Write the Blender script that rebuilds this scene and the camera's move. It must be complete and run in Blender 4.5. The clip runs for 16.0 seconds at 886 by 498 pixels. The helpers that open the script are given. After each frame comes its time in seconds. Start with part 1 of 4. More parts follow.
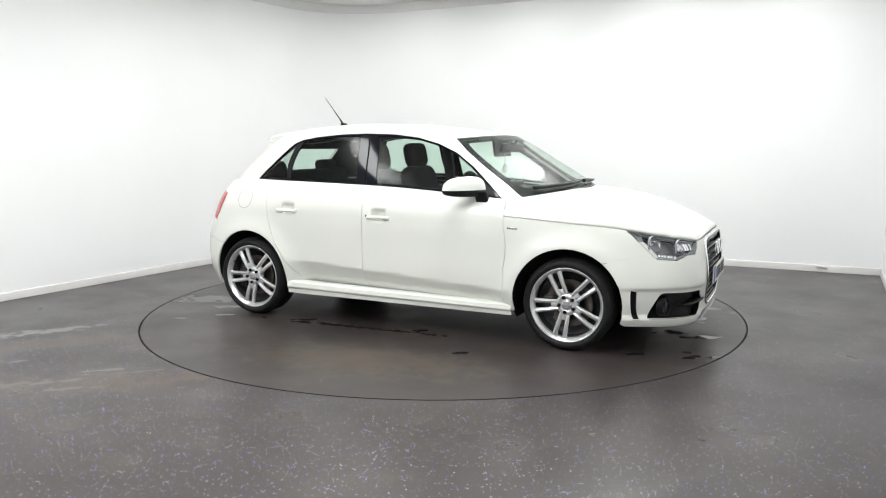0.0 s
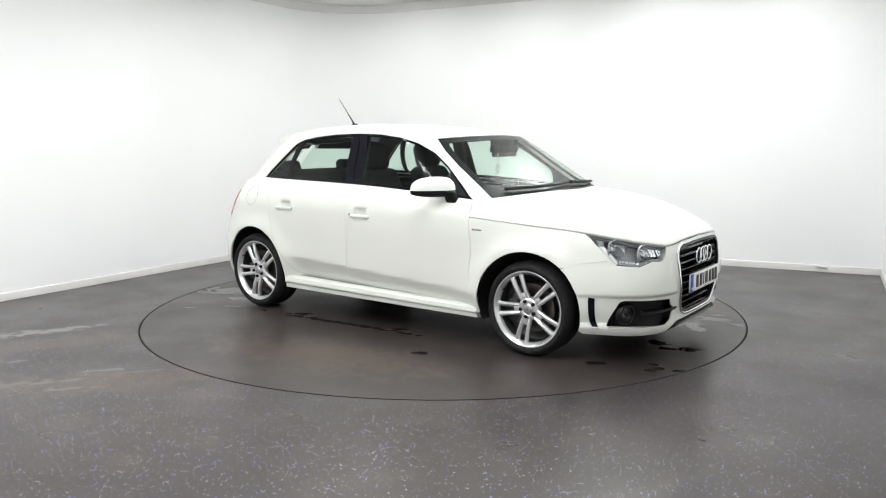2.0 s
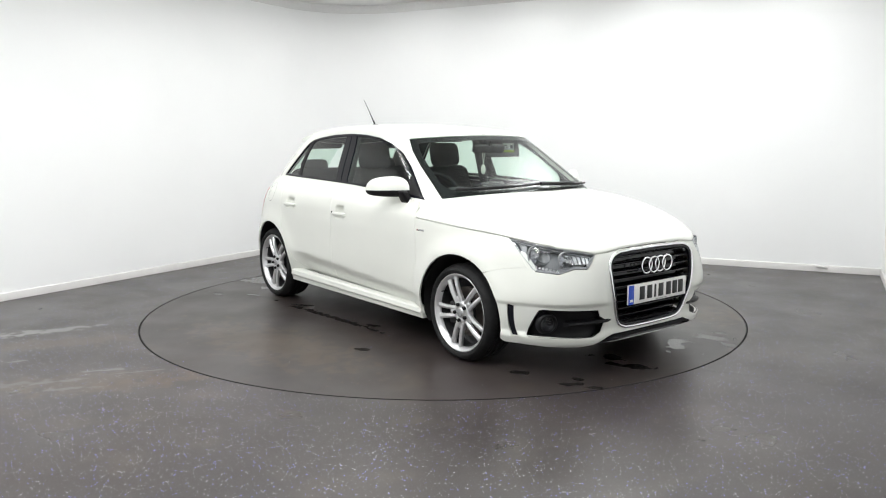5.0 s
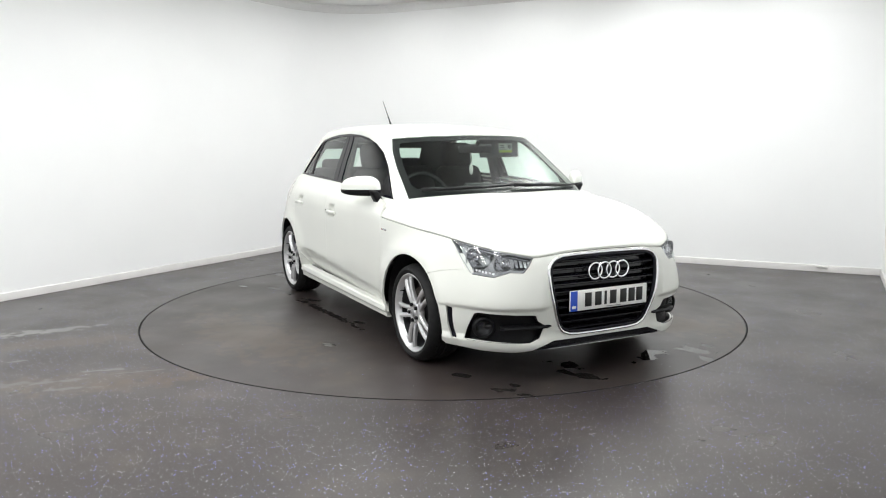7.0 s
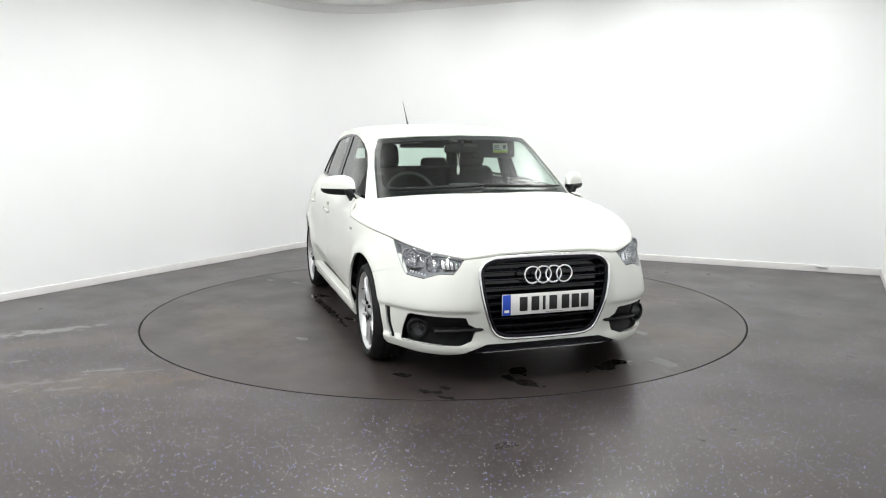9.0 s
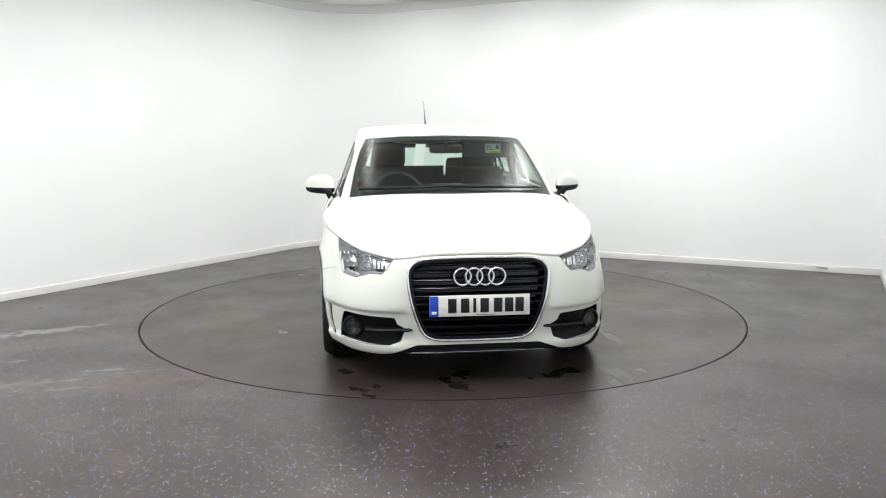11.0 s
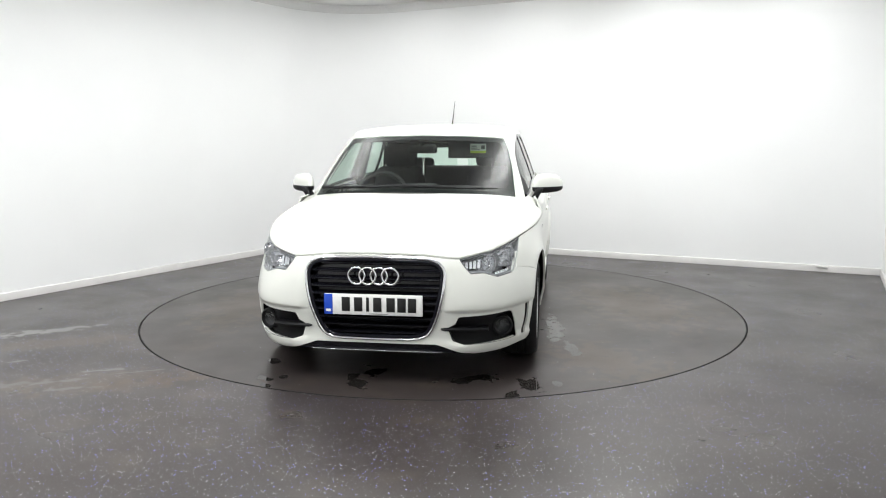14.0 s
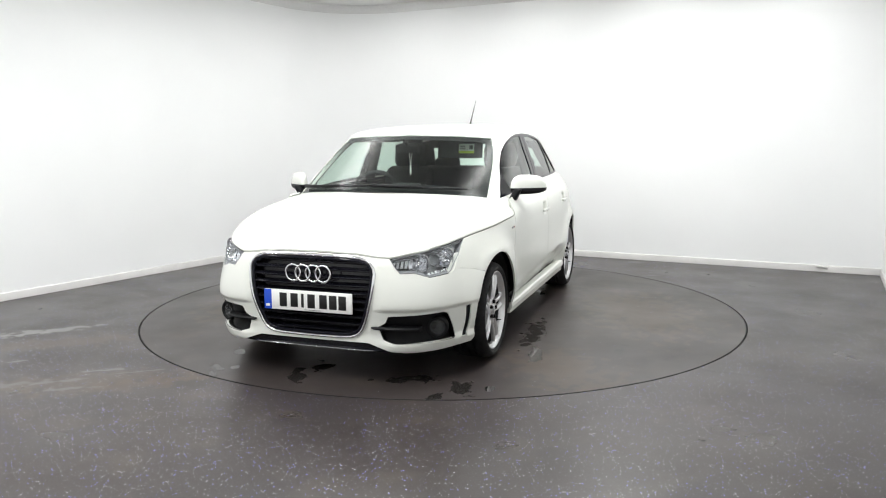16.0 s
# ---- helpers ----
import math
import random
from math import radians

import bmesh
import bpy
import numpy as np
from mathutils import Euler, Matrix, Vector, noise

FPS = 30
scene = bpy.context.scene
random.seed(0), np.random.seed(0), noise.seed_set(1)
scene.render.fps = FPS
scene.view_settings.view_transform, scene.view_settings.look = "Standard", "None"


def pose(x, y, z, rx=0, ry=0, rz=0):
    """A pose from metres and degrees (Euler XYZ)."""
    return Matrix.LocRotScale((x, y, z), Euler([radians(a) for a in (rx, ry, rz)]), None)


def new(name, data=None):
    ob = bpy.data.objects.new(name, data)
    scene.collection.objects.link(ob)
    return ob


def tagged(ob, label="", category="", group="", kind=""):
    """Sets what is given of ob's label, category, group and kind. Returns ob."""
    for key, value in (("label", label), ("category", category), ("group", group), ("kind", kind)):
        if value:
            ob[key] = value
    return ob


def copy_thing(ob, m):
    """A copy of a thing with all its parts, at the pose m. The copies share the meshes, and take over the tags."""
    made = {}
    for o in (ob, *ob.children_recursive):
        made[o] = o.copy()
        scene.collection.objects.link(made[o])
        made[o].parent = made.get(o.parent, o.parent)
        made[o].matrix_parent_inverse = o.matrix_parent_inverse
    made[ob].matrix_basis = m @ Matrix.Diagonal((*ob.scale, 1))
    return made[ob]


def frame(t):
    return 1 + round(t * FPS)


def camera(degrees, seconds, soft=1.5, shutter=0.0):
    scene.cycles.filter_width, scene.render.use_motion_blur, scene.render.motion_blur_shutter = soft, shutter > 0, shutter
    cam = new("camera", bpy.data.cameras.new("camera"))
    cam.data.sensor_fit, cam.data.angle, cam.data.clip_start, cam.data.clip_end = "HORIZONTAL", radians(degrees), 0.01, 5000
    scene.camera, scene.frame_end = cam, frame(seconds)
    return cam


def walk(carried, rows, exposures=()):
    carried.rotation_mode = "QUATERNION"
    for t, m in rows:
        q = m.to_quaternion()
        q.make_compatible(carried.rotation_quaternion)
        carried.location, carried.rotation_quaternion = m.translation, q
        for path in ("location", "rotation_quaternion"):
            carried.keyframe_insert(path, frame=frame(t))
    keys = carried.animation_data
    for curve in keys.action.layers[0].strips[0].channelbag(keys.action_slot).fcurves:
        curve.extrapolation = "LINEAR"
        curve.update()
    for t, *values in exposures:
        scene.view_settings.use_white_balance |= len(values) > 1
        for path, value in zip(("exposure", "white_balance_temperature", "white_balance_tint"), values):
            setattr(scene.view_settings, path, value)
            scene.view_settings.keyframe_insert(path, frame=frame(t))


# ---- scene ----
cam = camera(59.595, 16.0, soft=1.1)
EYE = Vector((0, -6.0626, 1.3183))
CAM = Matrix.Translation(EYE) @ pose(0, 0, 0, 90 - 8.0879, 0, -0.0179) @ pose(0, 0, 0, 0, 0, -0.2284)
walk(cam, [(0.0, CAM), (16.0, CAM)], exposures=[(0.0, 0.0), (16.0, 0.0)])

# ---- light: ceiling panels in a closed white room ----
world = bpy.data.worlds.new("world")
scene.world = world
world.use_nodes = True
world.node_tree.nodes["Background"].inputs[0].default_value = (.8, .85, .9, 1)
world.node_tree.nodes["Background"].inputs[1].default_value = .02

CEIL = 2.94
CORNER, E1, E2, E3 = Vector((-1.354, 4.069)), Vector((.8944, -.4472)), Vector((-.516, -.8566)), Vector((-.44, -.898))
ROOM_W, ROOM_L, COVE_R = 6.24, 9.7, .9
PANEL_W = 18.6


def room(a, b):
    return CORNER + E1 * a + E2 * b


ROOM = [room(0, 0), room(ROOM_W, 0), room(ROOM_W, 0) + E3 * 9.9, room(0, ROOM_L)]


# ---- materials ----
def material(name, color, rough=.5, metal=0.0, coat=0.0, spec=.5, grain=0.0, scale=40.0, bump=0.0, bscale=200.0, rvar=0.0):
    m = bpy.data.materials.new(name)
    m.use_nodes = True
    n, l = m.node_tree.nodes, m.node_tree.links
    b = n["Principled BSDF"]
    b.inputs["Base Color"].default_value = (*color, 1)
    b.inputs["Roughness"].default_value, b.inputs["Metallic"].default_value = rough, metal
    b.inputs["Specular IOR Level"].default_value = spec
    b.inputs["Coat Weight"].default_value, b.inputs["Coat Roughness"].default_value = coat, .16
    if grain or bump or rvar:
        tc = n.new("ShaderNodeTexCoord")
    if grain:
        t = n.new("ShaderNodeTexNoise")
        t.inputs["Scale"].default_value, t.inputs["Detail"].default_value = scale, 6
        r = n.new("ShaderNodeMapRange")
        r.inputs[1].default_value, r.inputs[2].default_value = .3, .7
        r.inputs[3].default_value, r.inputs[4].default_value = 1 - grain, 1 + grain
        x = n.new("ShaderNodeMix")
        x.data_type, x.blend_type = "RGBA", "MULTIPLY"
        x.inputs[0].default_value, x.inputs[6].default_value = 1, (*color, 1)
        l.new(tc.outputs["Object"], t.inputs["Vector"]), l.new(t.outputs["Fac"], r.inputs[0])
        l.new(r.outputs[0], x.inputs[7]), l.new(x.outputs[2], b.inputs["Base Color"])
    if rvar:
        t = n.new("ShaderNodeTexNoise")
        t.inputs["Scale"].default_value, t.inputs["Detail"].default_value = scale * .4, 4
        r = n.new("ShaderNodeMapRange")
        r.inputs[1].default_value, r.inputs[2].default_value = .3, .7
        r.inputs[3].default_value, r.inputs[4].default_value = rough - rvar, rough + rvar
        l.new(tc.outputs["Object"], t.inputs["Vector"]), l.new(t.outputs["Fac"], r.inputs[0]), l.new(r.outputs[0], b.inputs["Roughness"])
    if bump:
        t = n.new("ShaderNodeTexNoise")
        t.inputs["Scale"].default_value, t.inputs["Detail"].default_value = bscale, 3
        u = n.new("ShaderNodeBump")
        u.inputs["Strength"].default_value, u.inputs["Distance"].default_value = bump, .002
        l.new(tc.outputs["Object"], t.inputs["Vector"]), l.new(t.outputs["Fac"], u.inputs["Height"]), l.new(u.outputs[0], b.inputs["Normal"])
    return m


def glass_material(name, tint, rough=0.0, base=.09, edge=.88):
    m = bpy.data.materials.new(name)
    m.use_nodes = True
    n, l = m.node_tree.nodes, m.node_tree.links
    n.remove(n["Principled BSDF"])
    t, g, f, x = n.new("ShaderNodeBsdfTransparent"), n.new("ShaderNodeBsdfGlossy"), n.new("ShaderNodeLayerWeight"), n.new("ShaderNodeMixShader")
    t.inputs[0].default_value, g.inputs["Roughness"].default_value = (*tint, 1), rough
    f.inputs[0].default_value = .5
    k, a = n.new("ShaderNodeMath"), n.new("ShaderNodeMath")
    k.operation, a.operation = "POWER", "MULTIPLY_ADD"
    k.inputs[1].default_value, a.inputs[1].default_value, a.inputs[2].default_value = 3.8, edge, base
    l.new(f.outputs["Facing"], k.inputs[0]), l.new(k.outputs[0], a.inputs[0]), l.new(a.outputs[0], x.inputs[0])
    l.new(t.outputs[0], x.inputs[1]), l.new(g.outputs[0], x.inputs[2])
    l.new(x.outputs[0], n["Material Output"].inputs["Surface"])
    return m


def vinyl_material(name, marks, moist, flecks):
    """Dark grey safety vinyl with light and blue flecks, scuffs, stains, wet spots and lighter patches (marks: x, y,
    rx, ry, turn, lightness).
    """
    m = material(name, (.062, .060, .061), rough=.34, spec=.42)
    n, l = m.node_tree.nodes, m.node_tree.links
    b = n["Principled BSDF"]
    tc = n.new("ShaderNodeTexCoord")

    def tex(scale, detail=4.0):
        t = n.new("ShaderNodeTexNoise")
        t.inputs["Scale"].default_value, t.inputs["Detail"].default_value = scale, detail
        l.new(tc.outputs["Object"], t.inputs["Vector"])
        return t

    def ramp(src, a, c, lo=0.0, hi=1.0):
        r = n.new("ShaderNodeMapRange")
        r.inputs[1].default_value, r.inputs[2].default_value, r.inputs[3].default_value, r.inputs[4].default_value = a, c, lo, hi
        l.new(src, r.inputs[0])
        return r.outputs[0]

    def mix(fac, a, c):
        x = n.new("ShaderNodeMix")
        x.data_type = "RGBA"
        l.new(fac, x.inputs[0])
        for i, s in ((6, a), (7, c)):
            if isinstance(s, tuple):
                x.inputs[i].default_value = (*s, 1)
            else:
                l.new(s, x.inputs[i])
        return x.outputs[2]

    def math_node(op, a, c):
        k = n.new("ShaderNodeMath")
        k.operation = op
        for i, s in enumerate((a, c)):
            if isinstance(s, (int, float)):
                k.inputs[i].default_value = s
            else:
                l.new(s, k.inputs[i])
        return k.outputs[0]

    col = mix(ramp(tex(.9, 5).outputs["Fac"], .35, .7), (.025, .0180, .0168), (.038, .0275, .0230))
    col = mix(ramp(tex(2.6, 8).outputs["Fac"], .56, .80, 0, .55), col, (.085, .066, .045))
    col = mix(ramp(tex(160, 2).outputs["Fac"], .4, .75, 0, .6), col, (.060, .060, .063))
    for scale, lim, tint in ((120, .135, (.62, .62, .70)), (112, .135, (.24, .24, .85)), (170, .13, (.26, .25, .31))):
        v = n.new("ShaderNodeTexVoronoi")
        v.inputs["Scale"].default_value = scale
        l.new(tc.outputs["Object"], v.inputs["Vector"])
        pick = n.new("ShaderNodeSeparateColor")
        l.new(v.outputs["Color"], pick.inputs[0])
        spot = math_node("MULTIPLY", math_node("LESS_THAN", v.outputs["Distance"], lim * 2.2), math_node("GREATER_THAN", pick.outputs[0], flecks))
        col = mix(spot, col, tint)
    warp = tex(11, 7)
    wet = None
    for x0, y0, rx, ry, turn, light in marks:
        mp = n.new("ShaderNodeMapping")
        mp.vector_type = "TEXTURE"
        mp.inputs["Location"].default_value, mp.inputs["Rotation"].default_value = (x0, y0, 0), (0, 0, radians(turn))
        mp.inputs["Scale"].default_value = (rx, ry, 1000)
        l.new(tc.outputs["Object"], mp.inputs["Vector"])
        ln = n.new("ShaderNodeVectorMath")
        ln.operation = "LENGTH"
        l.new(mp.outputs[0], ln.inputs[0])
        d = math_node("ADD", ln.outputs["Value"], math_node("MULTIPLY", math_node("SUBTRACT", warp.outputs["Fac"], .5), 4.0))
        if light == 0:
            mask = ramp(d, .95, .80, 0, 1)
            wet = math_node("MAXIMUM", wet, mask) if wet else mask
            col = mix(mask, col, (.019, .017, .016))
            continue
        tint = (.095, .066, .040) if light < 0 else (light, light, light * .97)
        col = mix(ramp(d, .95, .70, 0, .34 if light < 0 else .8), col, tint)
    l.new(col, b.inputs["Base Color"])
    rough = ramp(tex(1.7, 6).outputs["Fac"], .3, .7, .26 - moist, .40 - moist)
    u = n.new("ShaderNodeBump")
    u.inputs["Strength"].default_value, u.inputs["Distance"].default_value = .12, .001
    if wet:
        dry = math_node("SUBTRACT", 1.0, wet)
        rough = math_node("MULTIPLY_ADD", rough, dry)
        rough.node.inputs[2].default_value = .035
        l.new(math_node("MULTIPLY", dry, .12), u.inputs["Strength"])
    l.new(rough, b.inputs["Roughness"])
    l.new(tex(140, 3).outputs["Fac"], u.inputs["Height"]), l.new(u.outputs[0], b.inputs["Normal"])
    return m


PAINT = material("white_car_paint", (.74, .75, .70), rough=.42, coat=.7, grain=.012, scale=3)
BLACK_GLOSS = material("gloss_black_trim", (.008, .008, .012), rough=.045, spec=.22)
FRIT = material("black_glass_print", (.010, .010, .011), rough=.65, spec=.12, grain=.1)
BLACK_PLASTIC = material("black_plastic", (.0065, .0065, .0075), rough=.45, spec=.2, bump=.25, bscale=500, grain=.2)
GRILLE_BLACK = material("satin_black_grille", (.006, .006, .009), rough=.14, spec=.4, grain=.15)
CHROME = material("chrome", (.82, .82, .84), rough=.10, metal=1, grain=.03)
ALLOY = material("silver_alloy", (.68, .68, .69), rough=.30, metal=.7, coat=.4, grain=.04, scale=30)
ALLOY_DARK = material("dull_inner_alloy", (.045, .045, .048), rough=.5, metal=.4, grain=.2)
RUBBER = material("tyre_rubber", (.012, .012, .0125), rough=.7, spec=.25, bump=.3, bscale=260, grain=.25)
DISC = material("brake_disc_steel", (.12, .105, .095), rough=.45, metal=.9, grain=.2, scale=60)
UNDER = material("dark_underbody", (.010, .010, .010), rough=.8, grain=.3)
SEAL = material("dark_seal", (.05, .05, .048), rough=.7, grain=.1)
CABIN_DARK = material("charcoal_interior_plastic", (.022, .023, .025), rough=.6, bump=.2, bscale=400, grain=.15)
CLOTH = material("black_seat_cloth", (.018, .018, .020), rough=.9, bump=.4, bscale=700, grain=.25, scale=300)
SCREEN = glass_material("windscreen_glass", (.80, .90, .84), .27, .012, .55)
SIDE_GLASS = glass_material("side_glass", (.80, .91, .85), .12, .03, .9)
LENS = glass_material("clear_lens", (.94, .96, .97), .03, .04, .5)
LAMP_GREY = material("grey_lamp_housing", (.30, .305, .315), rough=.36, metal=.15, grain=.1)
REFLECTOR = material("lamp_reflector", (.86, .86, .88), rough=.20, metal=1, bump=.25, bscale=60, grain=.06)
RED_LENS = material("red_lens", (.50, .010, .014), rough=.2, coat=.15, grain=.1)
PLATE_WHITE = material("white_plate", (.82, .82, .80), rough=.35, grain=.03)
PLATE_BLUE = material("blue_plate_band", (.012, .07, .52), rough=.35, grain=.05)
PLATE_BLACK = material("black_plate_print", (.008, .008, .008), rough=.4)
STICKER_W = material("white_paper", (.75, .77, .72), rough=.7, grain=.05)
STICKER_Y = material("lime_paper", (.55, .68, .10), rough=.7)
GREY_PRINT = material("grey_print", (.15, .16, .15), rough=.7)
SILVER_BADGE = material("silver_badge", (.55, .55, .56), rough=.25, metal=.9)
RED_PRINT = material("red_enamel", (.25, .03, .03), rough=.3)
WALL = material("white_wall_paint", (.895, .90, .90), rough=.62, grain=.018, scale=.8, bump=.05, bscale=90)
CEIL_MAT = material("white_ceiling_paint", (.88, .88, .875), rough=.7, grain=.02, scale=1.2)
BOARD = material("off_white_skirting", (.70, .685, .675), rough=.35, grain=.05, scale=5)
TRIM_GREY = material("gloss_white_coving", (.80, .795, .79), rough=.12, coat=.5, grain=.03)
GAP = material("dark_joint", (.006, .006, .006), rough=.9)
SEAM = material("dark_weld_line", (.045, .043, .042), rough=.5)
LIGHT = bpy.data.materials.new("lit_diffuser")
LIGHT.use_nodes = True
LIGHT.node_tree.nodes["Principled BSDF"].inputs["Emission Color"].default_value = (1, .99, .97, 1)
LIGHT.node_tree.nodes["Principled BSDF"].inputs["Emission Strength"].default_value = 4.0
# x, y, length, width (half), turn, lightness
FLOOR_MARKS = [(-2.1, -1.95, 1.0, .16, 14, -1), (-1.7, -2.0, .5, .10, 20, -1), (-2.5, -1.1, .7, .14, 20, -1), (-2.78, -.80, .34, .075, 27, .20), (-2.95, -.90, .22, .045, 20, .18), (-2.58, -1.54, .06, .02, 20, .15), (-1.95, -1.72, .12, .022, 15, .12), (-2.15, -1.93, .16, .03, 20, .105),
               # the last two are plain lighter patches on the far floor
               (-2.02, -2.06, .14, .025, 15, .10), (-2.4, -2.0, .3, .04, 20, .095), (-1.72, -1.74, .20, .012, 20, .11), (-1.80, -1.38, .07, .015, 10, .12), (2.11, 2.14, .13, .06, -20, .13), (2.04, 1.33, .09, .025, -10, .12)]
TABLE_MARKS = [(-.3, 1.5, .9, .45, 20, -1), (.2, -1.6, .9, .30, 10, -1), (1.4, 1.2, .5, .3, 40, -1),
               (1.82, -.10, .11, .055, 26, 0), (2.0, -.17, .14, .045, 26, 0), (1.86, .46, .06, .17, 18, 0), (1.93, .78, .11, .07, 10, 0), (2.10, .70, .06, .035, 0, 0),
               (2.0, -.70, .075, .03, 60, 0), (2.13, -.64, .05, .025, 60, 0), (1.97, -.60, .035, .02, 0, 0), (-1.88, -.58, .28, .15, 30, 0), (-1.52, -.76, .11, .06, 20, 0),
               (-1.60, -1.22, .045, .018, 26, 0), (-1.36, -.99, .06, .018, 26, 0), (.72, -1.19, .055, .03, 30, 0), (.20, -.80, .09, .03, 20, 0), (-.73, -.87, .12, .03, 30, 0),
               (-.78, .59, .12, .08, 20, 0), (.33, -1.84, .02, .014, 0, .010), (1.88, .92, .045, .03, 0, 0), (1.70, -.76, .06, .03, 30, 0), (-.25, -.90, .5, .035, 4, 0), (.62, .88, .36, .06, 5, 0),
               (1.15, 1.0, .16, .05, 10, 0), (-1.13, -.94, .14, .03, 10, .012), (-.26, -2.17, .06, .008, 40, .010), (.9, 1.5, .12, .04, 0, .016)]
VINYL = vinyl_material("grey_flecked_vinyl", FLOOR_MARKS, 0.0, .95)
VINYL_TABLE = vinyl_material("grey_turntable_vinyl", TABLE_MARKS, .0, .999)


# ---- mesh helpers ----
def mesh_from(name, verts, faces, smooth=True):
    me = bpy.data.meshes.new(name)
    me.from_pydata([tuple(v) for v in verts], [], [tuple(f) for f in faces])
    me.validate()
    if smooth:
        me.shade_smooth()
    return me


def place(name, me, mat, parent=None, label=""):
    ob = new(name, me)
    if mat and not me.materials:
        me.materials.append(mat)
    if parent:
        ob.parent = parent
    return tagged(ob, label=label)


def part(name, bm, mat, parent=None, label="", smooth=True, angle=None):
    me = bpy.data.meshes.new(name)
    bmesh.ops.recalc_face_normals(bm, faces=bm.faces)
    bm.to_mesh(me)
    bm.free()
    if smooth:
        me.shade_smooth()
        if angle:
            me.set_sharp_from_angle(angle=radians(angle))
    return place(name, me, mat, parent, label)


def rbox(bm, size, m=None, bevel=.01, seg=2):
    """A rounded box of that size added to bm, at the pose m."""
    r = bmesh.ops.create_cube(bm, size=1)
    vs = r["verts"]
    bmesh.ops.scale(bm, vec=size, verts=vs)
    if bevel:
        es = list({e for v in vs for e in v.link_edges})
        g = bmesh.ops.bevel(bm, geom=es, offset=bevel, segments=seg, affect="EDGES", profile=.5)
        vs = list({v for f in g["faces"] for v in f.verts} | {v for v in vs if v.is_valid})
    if m is not None:
        bmesh.ops.transform(bm, matrix=m, verts=vs)
    return vs


def box(name, size, m, mat, parent=None, label="", bevel=.01, seg=2):
    bm = bmesh.new()
    rbox(bm, size, m, bevel, seg)
    return part(name, bm, mat, parent, label, angle=40)


def lathe(bm, profile, n=64, m=None, close=False):
    """Revolves (radius, y) pairs about the y axis."""
    rings = []
    for r, y in profile:
        rings.append([bm.verts.new((r * math.cos(2 * math.pi * i / n), y, r * math.sin(2 * math.pi * i / n))) for i in range(n)])
    pairs = list(zip(rings, rings[1:])) + ([(rings[-1], rings[0])] if close else [])
    for a, b in pairs:
        for i in range(n):
            bm.faces.new((a[i], a[(i + 1) % n], b[(i + 1) % n], b[i]))
    vs = [v for r in rings for v in r]
    if m is not None:
        bmesh.ops.transform(bm, matrix=m, verts=vs)
    return rings


def tube(name, pts, radius, mat, parent=None, label="", taper=None, closed=False, res=4):
    cu = bpy.data.curves.new(name, "CURVE")
    cu.dimensions, cu.bevel_depth, cu.bevel_resolution, cu.use_fill_caps = "3D", radius, res, True
    s = cu.splines.new("POLY")
    s.points.add(len(pts) - 1)
    for i, p in enumerate(pts):
        s.points[i].co = (*p, 1)
        s.points[i].radius = taper[i] if taper else 1
    s.use_cyclic_u = closed
    tmp = new(name, cu)
    me = bpy.data.meshes.new_from_object(tmp)
    bpy.data.objects.remove(tmp)
    me.shade_smooth()
    return place(name, me, mat, parent, label)


# ---- body surfaces: x forward, y left, z up, origin between the axles on the ground ----
def spl(x, pairs):
    """Smooth curve through (x, y) pairs, held level past its ends."""
    xs, ys = np.array(pairs, float).T
    d = np.gradient(ys, xs)
    x = np.clip(np.asarray(x, float), xs[0], xs[-1])
    i = np.clip(np.searchsorted(xs, x, side="right") - 1, 0, len(xs) - 2)
    h = xs[i + 1] - xs[i]
    t = (x - xs[i]) / h
    return (ys[i] * (1 + 2 * t) * (1 - t) ** 2 + ys[i + 1] * t * t * (3 - 2 * t)
            + d[i] * h * t * (1 - t) ** 2 + d[i + 1] * h * t * t * (t - 1))


BODY_W = [(.16, .80), (.22, .826), (.30, .845), (.42, .852), (.58, .852), (.75, .854), (.84, .848), (.89, .834), (.95, .803), (1.03, .757)]
NOSE_X = [(.16, 1.960), (.185, 1.985), (.22, 1.992), (.27, 1.990), (.36, 2.002), (.43, 2.014), (.50, 2.016), (.60, 2.010), (.68, 1.995), (.74, 1.965), (.80, 1.90), (1.03, 1.7)]
NOSE_N = [(.16, 4.2), (.50, 4.1), (.62, 3.8), (.76, 3.35), (1.03, 3.3)]
TAIL_N = [(.16, 4.4), (.60, 4.4), (.85, 3.9), (1.03, 3.6)]
TAIL_X = [(.16, -1.83), (.25, -1.87), (.45, -1.905), (.55, -1.90), (.68, -1.86), (.85, -1.80), (.95, -1.75), (1.03, -1.70)]
CABIN_W = [(.88, .785), (.95, .765), (1.0, .748), (1.1, .713), (1.2, .675), (1.3, .636), (1.36, .612), (1.42, .585)]
SCREEN_X = [(.88, 1.29), (.95, 1.18), (.99, 1.12), (1.15, .855), (1.25, .685), (1.343, .505), (1.42, .33)]
HATCH_X = [(.88, -1.79), (1.0, -1.71), (1.1, -1.625), (1.2, -1.52), (1.3, -1.40), (1.42, -1.22)]
AXLE, WHEEL_R = 1.2345, .291


